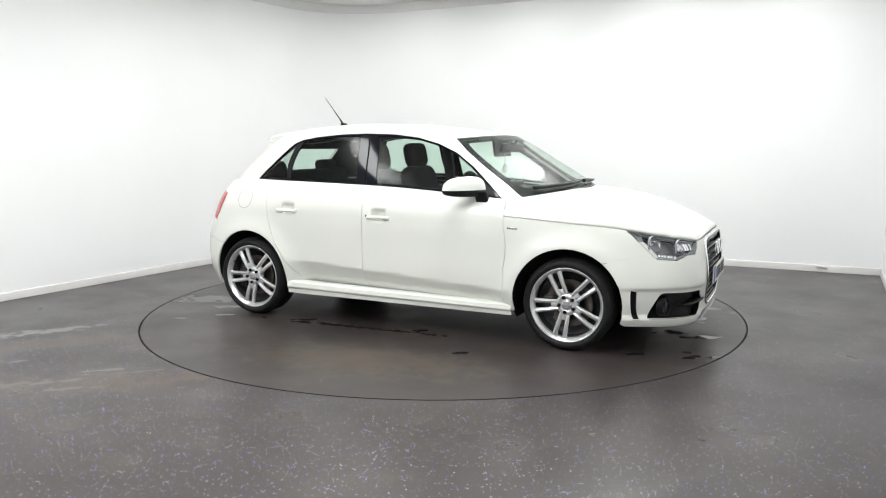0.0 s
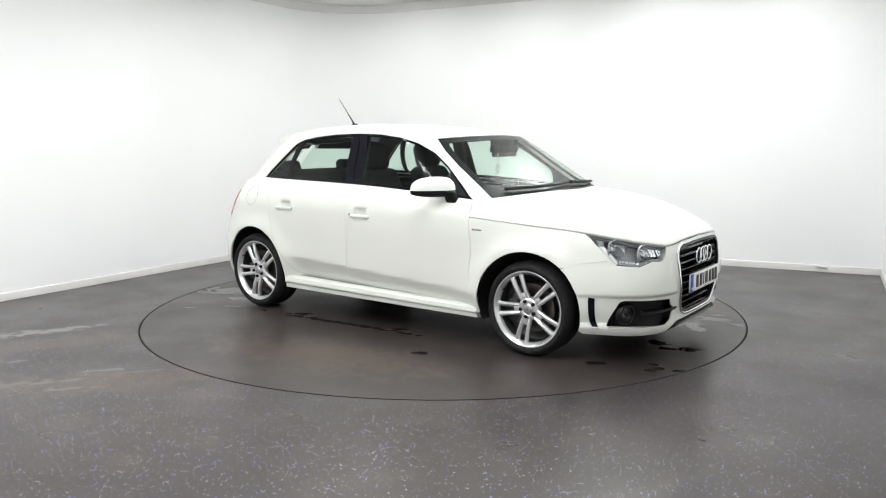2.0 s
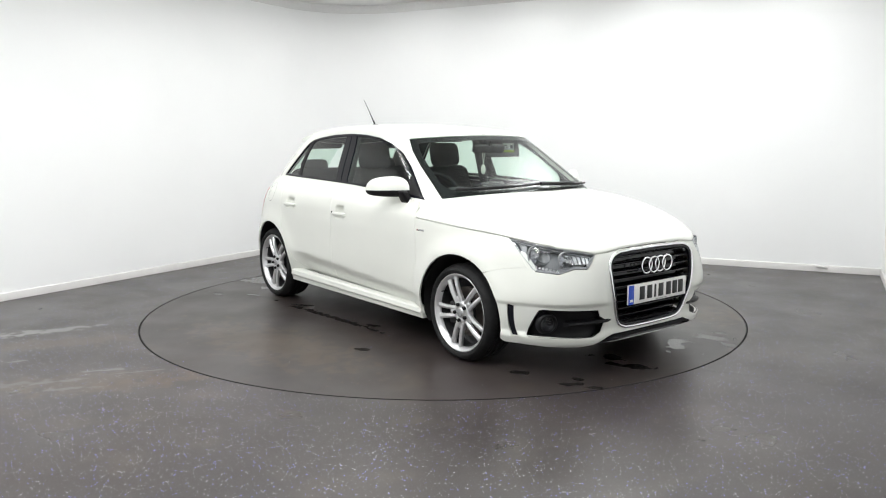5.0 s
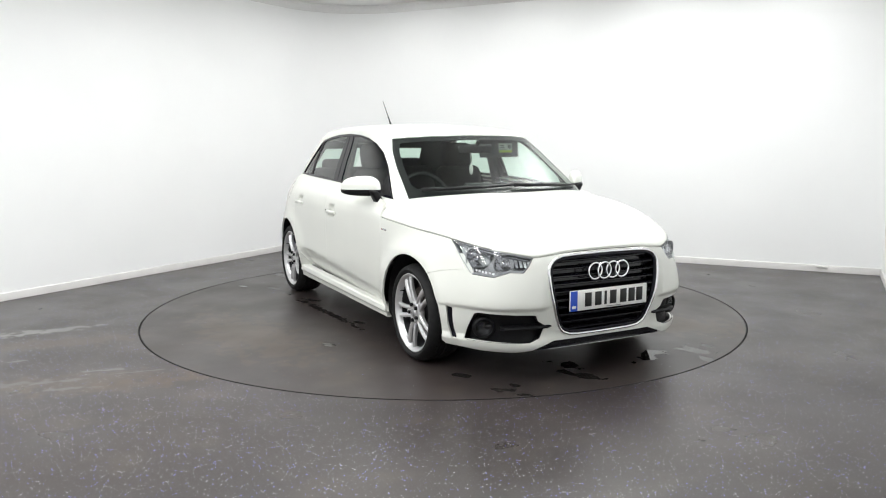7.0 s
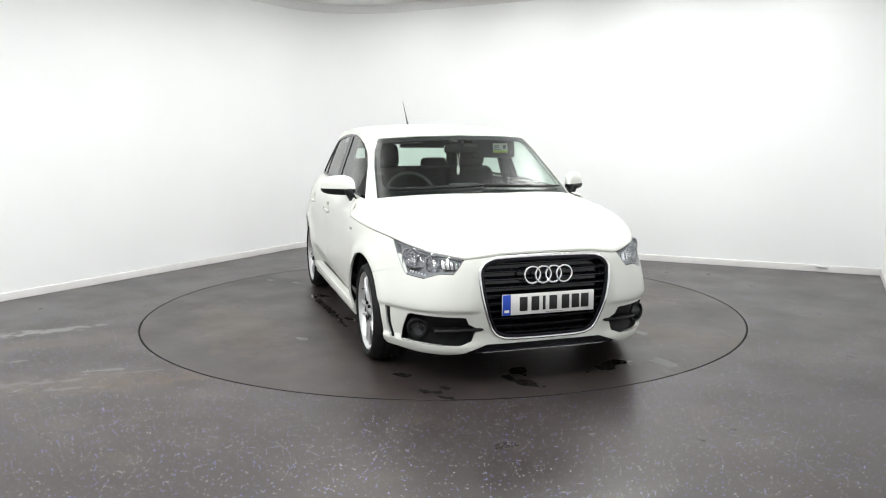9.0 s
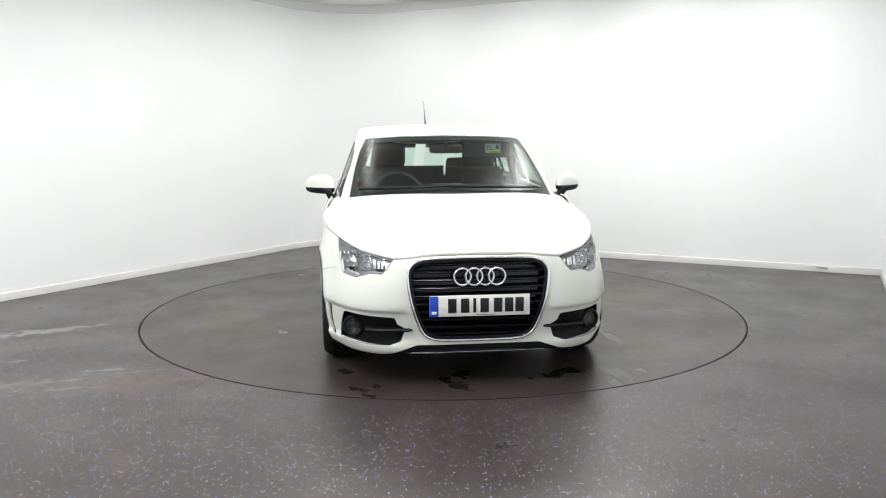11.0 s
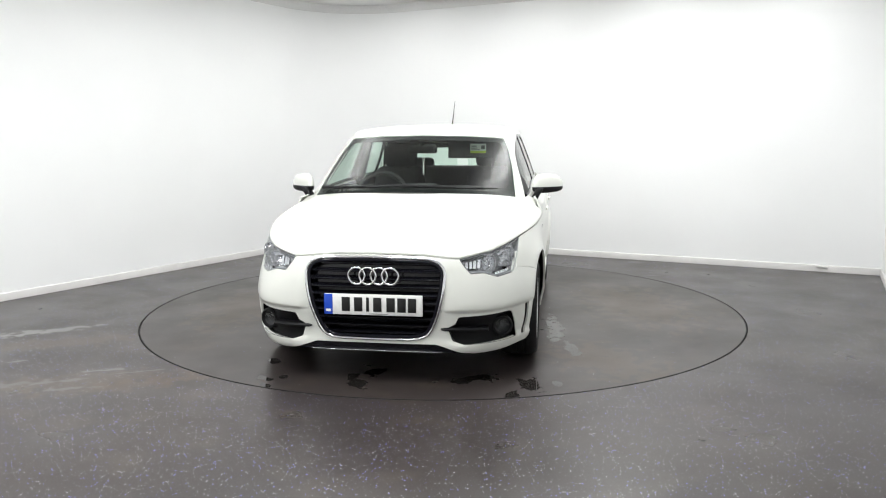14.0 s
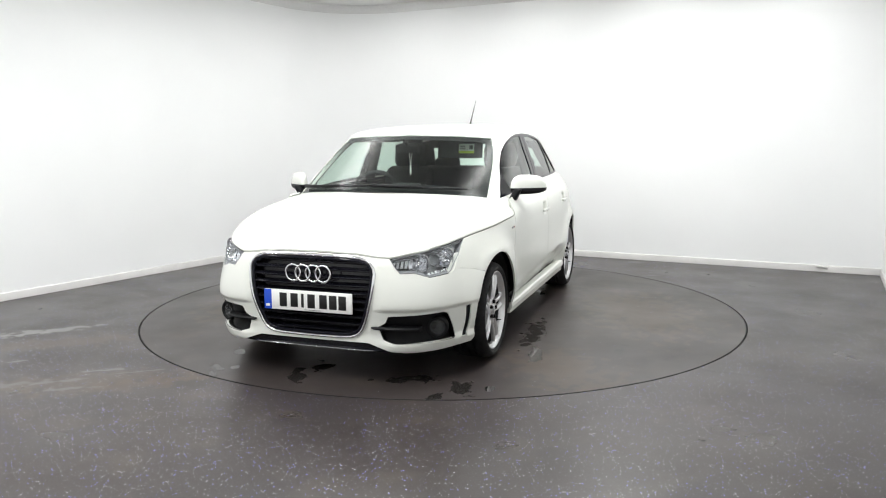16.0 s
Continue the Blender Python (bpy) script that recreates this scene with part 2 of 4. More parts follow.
def outline(v, xf, xr, w, x0, x1, nf, nr):
    """Half a plan outline: v 0..1 front centre to flank, 1..2 along the flank, 2..3 round to the rear centre."""
    v = np.asarray(v, float)
    a = np.clip(v, 0, 1) * np.pi / 2
    b = np.clip(3 - v, 0, 1) * np.pi / 2
    m = np.clip(v - 1, 0, 1)
    x = np.where(v < 1, x0 + (xf - x0) * np.abs(np.cos(a)) ** (2 / nf), np.where(v > 2, x1 + (xr - x1) * np.abs(np.cos(b)) ** (2 / nr), x0 + (x1 - x0) * m))
    y = np.where(v < 1, w * np.abs(np.sin(a)) ** (2 / nf), np.where(v > 2, w * np.abs(np.sin(b)) ** (2 / nr), w))
    return x, y


def body(v, z):
    """The lower body's wall at outline place v and height z (right side: y below zero)."""
    z = np.asarray(z, float)
    x, y = outline(v, spl(z, NOSE_X), spl(z, TAIL_X), spl(z, BODY_W), .5, -.5, spl(z, NOSE_N), spl(z, TAIL_N))
    mid = np.clip((.95 - np.abs(x)) / .25, 0, 1)
    low = .402 - .058 * x - z
    f = -.44 * .5 * (low + np.sqrt(low * low + .00003)) * mid - .16 * np.clip(z - .885 + .06 * x, 0, .08) * np.clip((.85 - x) / .1, 0, 1)
    ledge = np.clip((z - .400) / .016, 0, 1) * np.clip((.64 - z) / .2, 0, 1) * np.clip((y - .37) / .05, 0, 1) * np.clip((x - 1.42) / .25, 0, 1)
    foot = np.clip((.250 - z) / .02, 0, 1) * np.clip((x - 1.40) / .2, 0, 1) * np.clip((y - .36) / .1, 0, 1)
    f = f + .008 * ledge + .012 * foot
    x = x + .011 * ledge + .009 * foot
    for hx, hz in ((-.100, .796), (-.868, .818)):
        f = f - .030 * np.exp(-((x - hx) / .052) ** 6 - ((z - hz - .006) / .034) ** 4)
    for c in (AXLE, -AXLE):
        r = np.hypot(x - c, z - .30)
        f = f + .024 * np.exp(-((r - .35) / .085) ** 2) * np.clip((.85 - z) / .2, 0, 1)
    return np.stack(np.broadcast_arrays(x, -(y + f * np.clip(y / .7 - .1, 0, 1)), z), -1)


def cabin(v, z):
    z = np.asarray(z, float)
    k = np.clip((z - .95) / .40, 0, 1)
    xf, xr = spl(z, SCREEN_X), spl(z, HATCH_X)
    x, y = outline(v, xf, xr, spl(z, CABIN_W), xf - .75 + .30 * k, xr + .55, 2.5, 2.6)
    y = y - .045 * np.clip((-x - .3) / 1.1, 0, 1) ** 2 * np.clip(y / .5, 0, 1)
    return np.stack(np.broadcast_arrays(x, -y, z), -1)


def at_x(s, x, z):
    """The outline place where the surface s has this x at height z."""
    lo, hi = np.zeros(np.broadcast(x, z).shape), np.full(np.broadcast(x, z).shape, 3.0)
    for _ in range(40):
        m = (lo + hi) / 2
        g = s(m, z)[..., 0] > x
        lo, hi = np.where(g, m, lo), np.where(g, hi, m)
    return (lo + hi) / 2


def at_y(s, y, z):
    lo, hi = np.zeros(np.broadcast(y, z).shape), np.full(np.broadcast(y, z).shape, 1.0)
    for _ in range(40):
        m = (lo + hi) / 2
        g = -s(m, z)[..., 1] < y
        lo, hi = np.where(g, m, lo), np.where(g, hi, m)
    return (lo + hi) / 2


REF_V = np.concatenate([np.linspace(0, 1, 800) ** 3 * .5, 1 - np.linspace(1, 0, 800) ** 2 * .5, np.linspace(1, 2, 400), 2 + np.linspace(0, 1, 800) ** 2 * .5, 3 - np.linspace(1, 0, 800) ** 3 * .5])
REF_V = np.unique(REF_V)


def measured(s, z):
    p = s(REF_V, np.full(len(REF_V), z))
    return np.concatenate([[0], np.cumsum(np.linalg.norm(np.diff(p, axis=0), axis=1))])


class Skin:
    """A signed, even parametrisation of a surface: u metres round from the front centre (below zero: left side), z up."""

    def __init__(self, s, z):
        self.s, self.u = s, measured(s, z)
        self.end = self.u[-1]

    def __call__(self, u, z):
        u, z = np.asarray(u, float), np.asarray(z, float)
        p = self.s(np.interp(np.abs(u), self.u, REF_V), z)
        p[..., 1] *= np.where(u < 0, -1, 1)
        return p

    def normal(self, u, z, e=.002):
        d = np.cross(self(u + e, z) - self(u - e, z), self(u, z + e) - self(u, z - e))
        d /= np.linalg.norm(d, axis=-1, keepdims=True) + 1e-12
        p = self(u, z)
        flip = np.sum(d * np.stack([p[..., 0] * .6, p[..., 1], p[..., 2] * 0 + .1], -1), -1) < 0
        return np.where(flip[..., None], -d, d)

    def side(self, *pts):
        return [(float(np.interp(at_x(self.s, x, z), REF_V, self.u)), z) for x, z in pts]

    def front(self, *pts):
        return [(math.copysign(float(np.interp(at_y(self.s, abs(y), z), REF_V, self.u)), y), z) for y, z in pts]


BODY, CABIN = Skin(body, .5), Skin(cabin, 1.1)


def soften(poly, times=2, keep=.25):
    """Cuts the corners of a closed outline."""
    for _ in range(times):
        out = []
        for a, b in zip(poly, poly[1:] + poly[:1]):
            out += [tuple(np.array(a) * (1 - keep) + np.array(b) * keep), tuple(np.array(a) * keep + np.array(b) * (1 - keep))]
        poly = out
    return poly


def dense(poly, step=.022):
    out = []
    for a, b in zip(poly, poly[1:] + poly[:1]):
        k = max(1, int(math.dist(a, b) / step))
        out += [tuple(np.array(a) + (np.array(b) - np.array(a)) * i / k) for i in range(k)]
    return out


def inset(poly, d):
    """Moves a closed outline inward by d metres."""
    p = np.array(poly)
    area = np.sum(p[:, 0] * np.roll(p[:, 1], -1) - np.roll(p[:, 0], -1) * p[:, 1])
    t = p - np.roll(p, 1, 0)
    t /= np.linalg.norm(t, axis=1, keepdims=True) + 1e-12
    t2 = np.roll(t, -1, 0)
    n1, n2 = np.stack([-t[:, 1], t[:, 0]], 1), np.stack([-t2[:, 1], t2[:, 0]], 1)
    m = n1 + n2
    m /= np.maximum(np.sum(m * n1, 1, keepdims=True), .35)
    return [tuple(q) for q in p + m * d * (1 if area > 0 else -1)]


def mirrored(poly):
    return [(-u, z) for u, z in reversed(poly)]


def both(half):
    """Closes a right half outline, from the centre below to the centre above, with its mirror image."""
    return half + [(-u, z) for u, z in reversed(half) if abs(u) > 1e-6]


from mathutils.geometry import delaunay_2d_cdt


def within(q, poly):
    """Which of the points q lie inside a closed outline."""
    a = np.array(poly)
    b = np.roll(a, -1, 0)
    odd = np.zeros(len(q), bool)
    for (x0, y0), (x1, y1) in zip(a, b):
        if y0 != y1:
            hit = (q[:, 1] >= min(y0, y1)) & (q[:, 1] < max(y0, y1))
            odd ^= hit & (q[:, 0] < x0 + (q[:, 1] - y0) * (x1 - x0) / (y1 - y0))
    return odd


def panel(name, skin, poly, mat, parent=None, label="", holes=(), gap=.0013, off=0.0, rim=.012, step=.035):
    """A sheet-metal panel on a skin: outline and holes in its (u, z), with rims turned inward."""
    loops = [inset(dense(poly), gap)] + [inset(dense(h), -gap * .5) for h in holes]
    pts, edges = [], []
    for lp in loops:
        k = len(pts)
        pts += lp
        edges += [(k + i, k + (i + 1) % len(lp)) for i in range(len(lp))]
    nb = len(pts)
    us, zs = zip(*loops[0])
    gu, gz = np.meshgrid(np.arange(min(us) + step * .5, max(us), step), np.arange(min(zs) + step * .4, max(zs), step))
    b = np.array(pts)
    for q in zip(gu.ravel(), gz.ravel()):
        if np.min(np.sum((b - q) ** 2, 1)) > (step * .45) ** 2:
            pts.append(q)
    vs, es, fs, *_ = delaunay_2d_cdt([Vector(q) for q in pts], edges, [], 4, 1e-6)
    uv = np.array([tuple(v) for v in vs])
    mid = np.array([(uv[f[0]] + uv[f[1]] + uv[f[2]]) / 3 for f in fs])
    keep = within(mid, loops[0])
    for lp in loops[1:]:
        keep &= ~within(mid, lp)
    fs = [f for f, k in zip(fs, keep) if k]
    nrm = skin.normal(uv[:, 0], uv[:, 1])
    top = skin(uv[:, 0], uv[:, 1]) + nrm * off
    faces = []
    for f in fs:
        a, c, d = top[f[0]], top[f[1]], top[f[2]]
        faces.append(f if np.dot(np.cross(c - a, d - a), nrm[f[0]]) > 0 else f[::-1])
    used = sorted({i for f in faces for i in f})
    at = {i: k for k, i in enumerate(used)}
    top, nrm, faces = top[used], nrm[used], [[at[i] for i in f] for f in faces]
    count = {}
    for f in faces:
        for i in range(len(f)):
            k = (f[i], f[(i + 1) % len(f)])
            count[k] = count.get(k, 0) + 1
    border = [k for k in count if (k[1], k[0]) not in count]
    verts, norms = list(top), list(nrm)
    for i, j in border:
        k = len(verts)
        out = np.cross(top[j] - top[i], nrm[i])
        out /= np.linalg.norm(out) + 1e-12
        verts += [top[i], top[j], top[j] - nrm[j] * rim, top[i] - nrm[i] * rim]
        norms += [out] * 4
        faces.append((k + 3, k + 2, k + 1, k))
    me = mesh_from(name, verts, faces)
    if len(me.vertices) == len(norms):
        me.normals_split_custom_set_from_vertices([tuple(q) for q in norms])
    return place(name, me, mat, parent, label)


def arch(c, a0, a1, r=.345, n=14):
    return [(c + r * math.cos(radians(a0 + (a1 - a0) * i / n)), .30 + r * math.sin(radians(a0 + (a1 - a0) * i / n))) for i in range(n + 1)]


def shut_z(x):
    """Height of the bonnet's shut line along the flank."""
    return float(spl(x, [(.80, .832), (1.2, .803), (1.57, .768), (1.8, .722)]))


BELT = [(-1.75, 1.0), (-1.23, 1.018), (-.98, 1.015), (-.48, 1.004), (0, .988), (.41, .962), (.80, .930)]


def belt_z(x):
    return float(spl(x, BELT))


# ---- the car ----
car = tagged(new("car"), "clean white five-door hatchback standing on the turntable", "car")

HEAD_R = BODY.side((1.57, .768), (1.70, .746), (1.80, .728)) + BODY.front((.56, .711), (.45, .688), (.48, .645), (.51, .612)) + BODY.side((1.915, .613), (1.865, .586), (1.75, .597), (1.66, .685))
half = (BODY.front((0, .230), (.33, .230), (.40, .205), (.46, .184), (.53, .174)) + BODY.side((1.80, .175), (1.70, .178), (1.585, .182)) + BODY.side(*arch(AXLE, -17, 50, n=8))
        + BODY.side((1.56, .594), (1.71, .618), (1.735, .607), (1.75, .597), (1.865, .586), (1.915, .613)) + BODY.front((.51, .612), (.48, .645), (.45, .688), (.36, .696), (.27, .708), (0, .713)))
GRILLE = both(BODY.front((0, .252), (.225, .255), (.283, .278), (.316, .325), (.380, .60), (.372, .640), (.343, .674), (.278, .694), (0, .699)))
FOG = BODY.side((1.79, .392)) + BODY.front((.45, .383), (.432, .345), (.39, .322), (.415, .252), (.48, .230)) + BODY.side((1.715, .228))
SLOT = BODY.side((1.628, .408), (1.658, .400), (1.675, .228), (1.645, .228))
FOG_S = soften(FOG, 2, .06)
GRILLE_S = soften(GRILLE, 1, .2)
panel("front_bumper", BODY, both(half), PAINT, car, holes=[GRILLE_S, FOG_S, mirrored(FOG_S), SLOT, mirrored(SLOT)], rim=.02, step=.0165)

for sgn in (1, -1):
    flip = (lambda q: q) if sgn > 0 else mirrored
    fender = ([(.82, .225), (.815, .30)] + [(.82, .50), (.82, shut_z(.82))] + [(x, shut_z(x)) for x in (.95, 1.1, 1.25, 1.4, 1.5)] + [(1.57, .768), (1.66, .685), (1.71, .618)]
              + [(1.56, .594)] + arch(AXLE, 50, 192, n=22) + [(.875, .225)])
    panel("front_wing", BODY, flip(BODY.side(*fender)), PAINT, car)
    fdoor = [(-.232, .272), (.25, .256), (.812, .240), (.82, .50), (.82, shut_z(.82)), (.82, belt_z(.8))] + [(x, belt_z(x)) for x in (.6, .4, .2, 0, -.15)] + [(-.225, belt_z(-.225)), (-.23, .7)]
    door = panel("front_door", BODY, flip(BODY.side(*fdoor)), PAINT, car, step=.019)
    rdoor = [(-.232, .272), (-.23, .7), (-.225, belt_z(-.225))] + [(x, belt_z(x)) for x in (-.4, -.6, -.8, -.95)] + [(-1.085, belt_z(-1.085)), (-1.07, .92), (-1.045, .76), (-1.0, .63), (-.94, .52), (-.86, .41), (-.78, .326), (-.68, .290)]
    door2 = panel("rear_door", BODY, flip(BODY.side(*rdoor)), PAINT, car, step=.019)
    quarter = ([(-1.085, belt_z(-1.085))] + [(x, belt_z(x)) for x in (-1.25, -1.4, -1.52)] + [(-1.55, .91), (-1.557, .86), (-1.60, .77), (-1.645, .70)] + [(-1.68, .56), (-1.57, .545)]
               + [(-1.49, .541)] + arch(-AXLE, 136, -12, n=22) + [(-.85, .225), (-.62, .225), (-.62, .282), (-.68, .290), (-.78, .326), (-.86, .41), (-.94, .52), (-1.0, .63), (-1.045, .76), (-1.07, .92)])
    panel("rear_wing", BODY, flip(BODY.side(*quarter)), PAINT, car)
    lamp = [(-1.55, .91), (-1.557, .86), (-1.60, .77), (-1.645, .70), (-1.74, .73), (-1.76, .80), (-1.70, .92)]
    panel("tail_lamp", BODY, flip(BODY.side(*lamp)), RED_LENS, car, "red tail lamp lens", off=.003)
    rb = [(-1.49, .541), (-1.57, .545), (-1.68, .56)] + [(-1.84, .56)]
    e = BODY.end
    rear = BODY.side(*rb) + [(e, .56), (e, .20)] + BODY.side((-1.72, .20), (-1.60, .215)) + BODY.side(*arch(-AXLE, 196, 137, n=8))
    panel("rear_bumper", BODY, flip(rear), PAINT, car)
    tg = BODY.side((-1.68, .562), (-1.645, .70), (-1.74, .73), (-1.76, .80), (-1.70, .92), (-1.55, .91), (-1.52, 1.0)) + [(e, 1.0), (e, .562)]
    panel("tailgate", BODY, flip(tg), PAINT, car)
    under = [(-1.70, .26), (-1.55, .27)] + arch(-AXLE, 185, -5, r=.36, n=22) + [(-.80, .27), (.80, .27)] + arch(AXLE, 185, 40, r=.36, n=22) + [(1.50, .62), (1.60, .735), (1.50, .770), (1.2, .796), (.82, .825), (.75, .90), (0, .95), (-1.0, .98), (-1.5, .96), (-1.62, .80)]
    panel("seam_backing", BODY, flip(BODY.side((1.475, .555), (1.57, .575), (1.70, .595), (1.755, .590), (1.765, .61), (1.68, .70), (1.64, .70), (1.69, .63), (1.56, .615), (1.49, .60))), PAINT, car, off=-.0035, rim=.001)
    panel("inner_panel", BODY, flip(BODY.side(*under)), SEAL, car, off=-.014, rim=.002)
    # side skirt
    bm = bmesh.new()
    prof = [(.800, .274), (.836, .268), (.846, .259), (.850, .234), (.846, .226), (.838, .220), (.834, .194), (.70, .186)]
    rows = []
    for i in range(15):
        x = -.885 + 1.76 * i / 14
        dz = .030 * (1 - i / 14) - .004
        rows.append([bm.verts.new((x, -sgn * y, z + dz * min(1, (z - .17) / .12))) for y, z in prof])
    for a, b in zip(rows, rows[1:]):
        for i in range(len(prof) - 1):
            bm.faces.new((a[i], a[i + 1], b[i + 1], b[i]))
    bm.faces.new(rows[0]), bm.faces.new(rows[-1])
    part("side_skirt", bm, PAINT, car, angle=24)
    # door handles
    for d, hx, hz, lock in ((door, -.100, .786, True), (door2, -.868, .808, False)):
        u, z = BODY.side((hx, hz))[0]
        y = BODY(*BODY.side((hx + .12, hz))[0])[1]
        bm = bmesh.new()
        vs = rbox(bm, (.178, .018, .024), None, .008, 3)
        for v in vs:
            v.co.y += .016 * (v.co.x / .09) ** 2 * 1.0
        bmesh.ops.transform(bm, matrix=Matrix.Translation((hx, y - .020, hz)), verts=bm.verts)
        if sgn < 0:
            for v in bm.verts:
                v.co.y = -v.co.y
        part("door_handle", bm, PAINT, d)
        if lock and sgn > 0:
            box("lock_cap", (.010, .006, .016), Matrix.Translation((hx - .086, y - .012, hz + .010)), BLACK_PLASTIC, d, bevel=.002)
    # badge on the wing
    u, z = BODY.side((.875, .757))[0]
    yb = BODY(u, z)[1] * sgn
    b = box("wing_badge", (.062, .004, .012), Matrix.Translation((.885, sgn * BODY(u, z)[1], .757)), SILVER_BADGE, car, "small silver trim badge", bevel=.002)
    box("badge_flash", (.009, .005, .010), Matrix.Translation((.850, -sgn * abs(yb), .757)), RED_PRINT, b, bevel=.001)

flap = [(-1.29 + .075 * math.cos(a), .885 + .075 * math.sin(a)) for a in np.linspace(0, 2 * math.pi, 40, endpoint=False)]
ring = [tuple(BODY(u, z) + BODY.normal(u, z) * .0002) for u, z in BODY.side(*flap)]
tube("fuel_flap_joint", ring, .0007, SEAL, car, closed=True, res=2)
# bonnet
edge = BODY.side(*[(x, shut_z(x)) for x in np.linspace(.73, 1.57, 28)]) + BODY.side((1.64, .757), (1.70, .746), (1.76, .735), (1.80, .728)) + BODY.front((.62, .721), (.56, .711), (.50, .699), (.45, .690), (.40, .694), (.36, .699), (.31, .706), (.27, .711), (.2, .714), (.1, .716), (.04, .7165))
edge = edge + [(0, .717)] + [(-u, z) for u, z in reversed(edge)]
CROWN = [(.60, 1.004), (.95, .999), (1.13, .987), (1.37, .976), (1.60, .943), (1.76, .902), (2.02, .83)]


def cowl_x(y):
    return 1.115 - .27 * (abs(y) / .68) ** 2.2


def bonnet_z(x, y, rho, zs):
    return zs + (float(spl(x, CROWN)) - zs) * max(0.0, 1 - rho ** 3) ** .6


bm, cols = bmesh.new(), []
for u, z in edge:
    s = BODY(u, z) + BODY.normal(u, z) * .001
    tuck = min(1.0, max(0.0, (.84 - s[0]) / .07))
    s[1] *= 1 - .024 * tuck
    c = np.array([.60, 0])
    lo = next((r for r in np.linspace(0, 1, 400) if c[0] + r * (s[0] - c[0]) > cowl_x(r * s[1])), .99)
    col = []
    for k in range(23):
        a = k / 22
        rho = min(1.0, lo + (1 - lo) * (1 - (1 - a) ** 2.2))
        x, y = c + rho * (s[:2] - c)
        zz = bonnet_z(x, y, rho, z + .0045)
        if abs(y) > .60:
            zz = min(zz, .920 + max(0.0, x - .78) * .5)
        col.append(bm.verts.new((x, y, zz - .003 * tuck * rho)))
    col.append(bm.verts.new((s[0] - .006, s[1] * .985, z - .004)))
    cols.append(col)
for a, b in zip(cols, cols[1:]):
    for i in range(len(a) - 1):
        bm.faces.new((a[i], b[i], b[i + 1], a[i + 1]))
part("bonnet", bm, PAINT, car)

# cabin: pillars and roof sides, with openings
WS = CABIN.front((.555, 1.322)) + CABIN.front((.60, 1.24), (.633, 1.14), (.66, 1.03), (.678, .945))
DLO = [(-1.235, 1.024), (-1.12, 1.135), (-1.03, 1.218), (-.95, 1.285), (-.87, 1.316), (-.75, 1.335), (-.55, 1.353), (-.32, 1.360), (-.09, 1.352), (.10, 1.330), (.26, 1.289), (.40, 1.228), (.53, 1.140), (.66, 1.030), (.775, .932)]
DLO = DLO + [(x, belt_z(x) + .002) for x in (.6, .41, .2, 0, -.25, -.48, -.75, -.98)]
ROOF_Z = [(-1.50, 1.275), (-1.3, 1.325), (-1.0, 1.362), (-.6, 1.385), (-.2, 1.388), (.1, 1.372), (.35, 1.345), (.55, 1.352)]


def roof_edge(n):
    """The roof's rim on the right: from the screen's top centre to the hatch's top centre."""
    out = []
    for i in range(n + 1):
        z = 1.35
        u = CABIN.end * .985 * (i / n)
        for _ in range(12):
            z = float(spl(CABIN(u, z)[0], ROOF_Z))
        out.append((u, z))
    return out


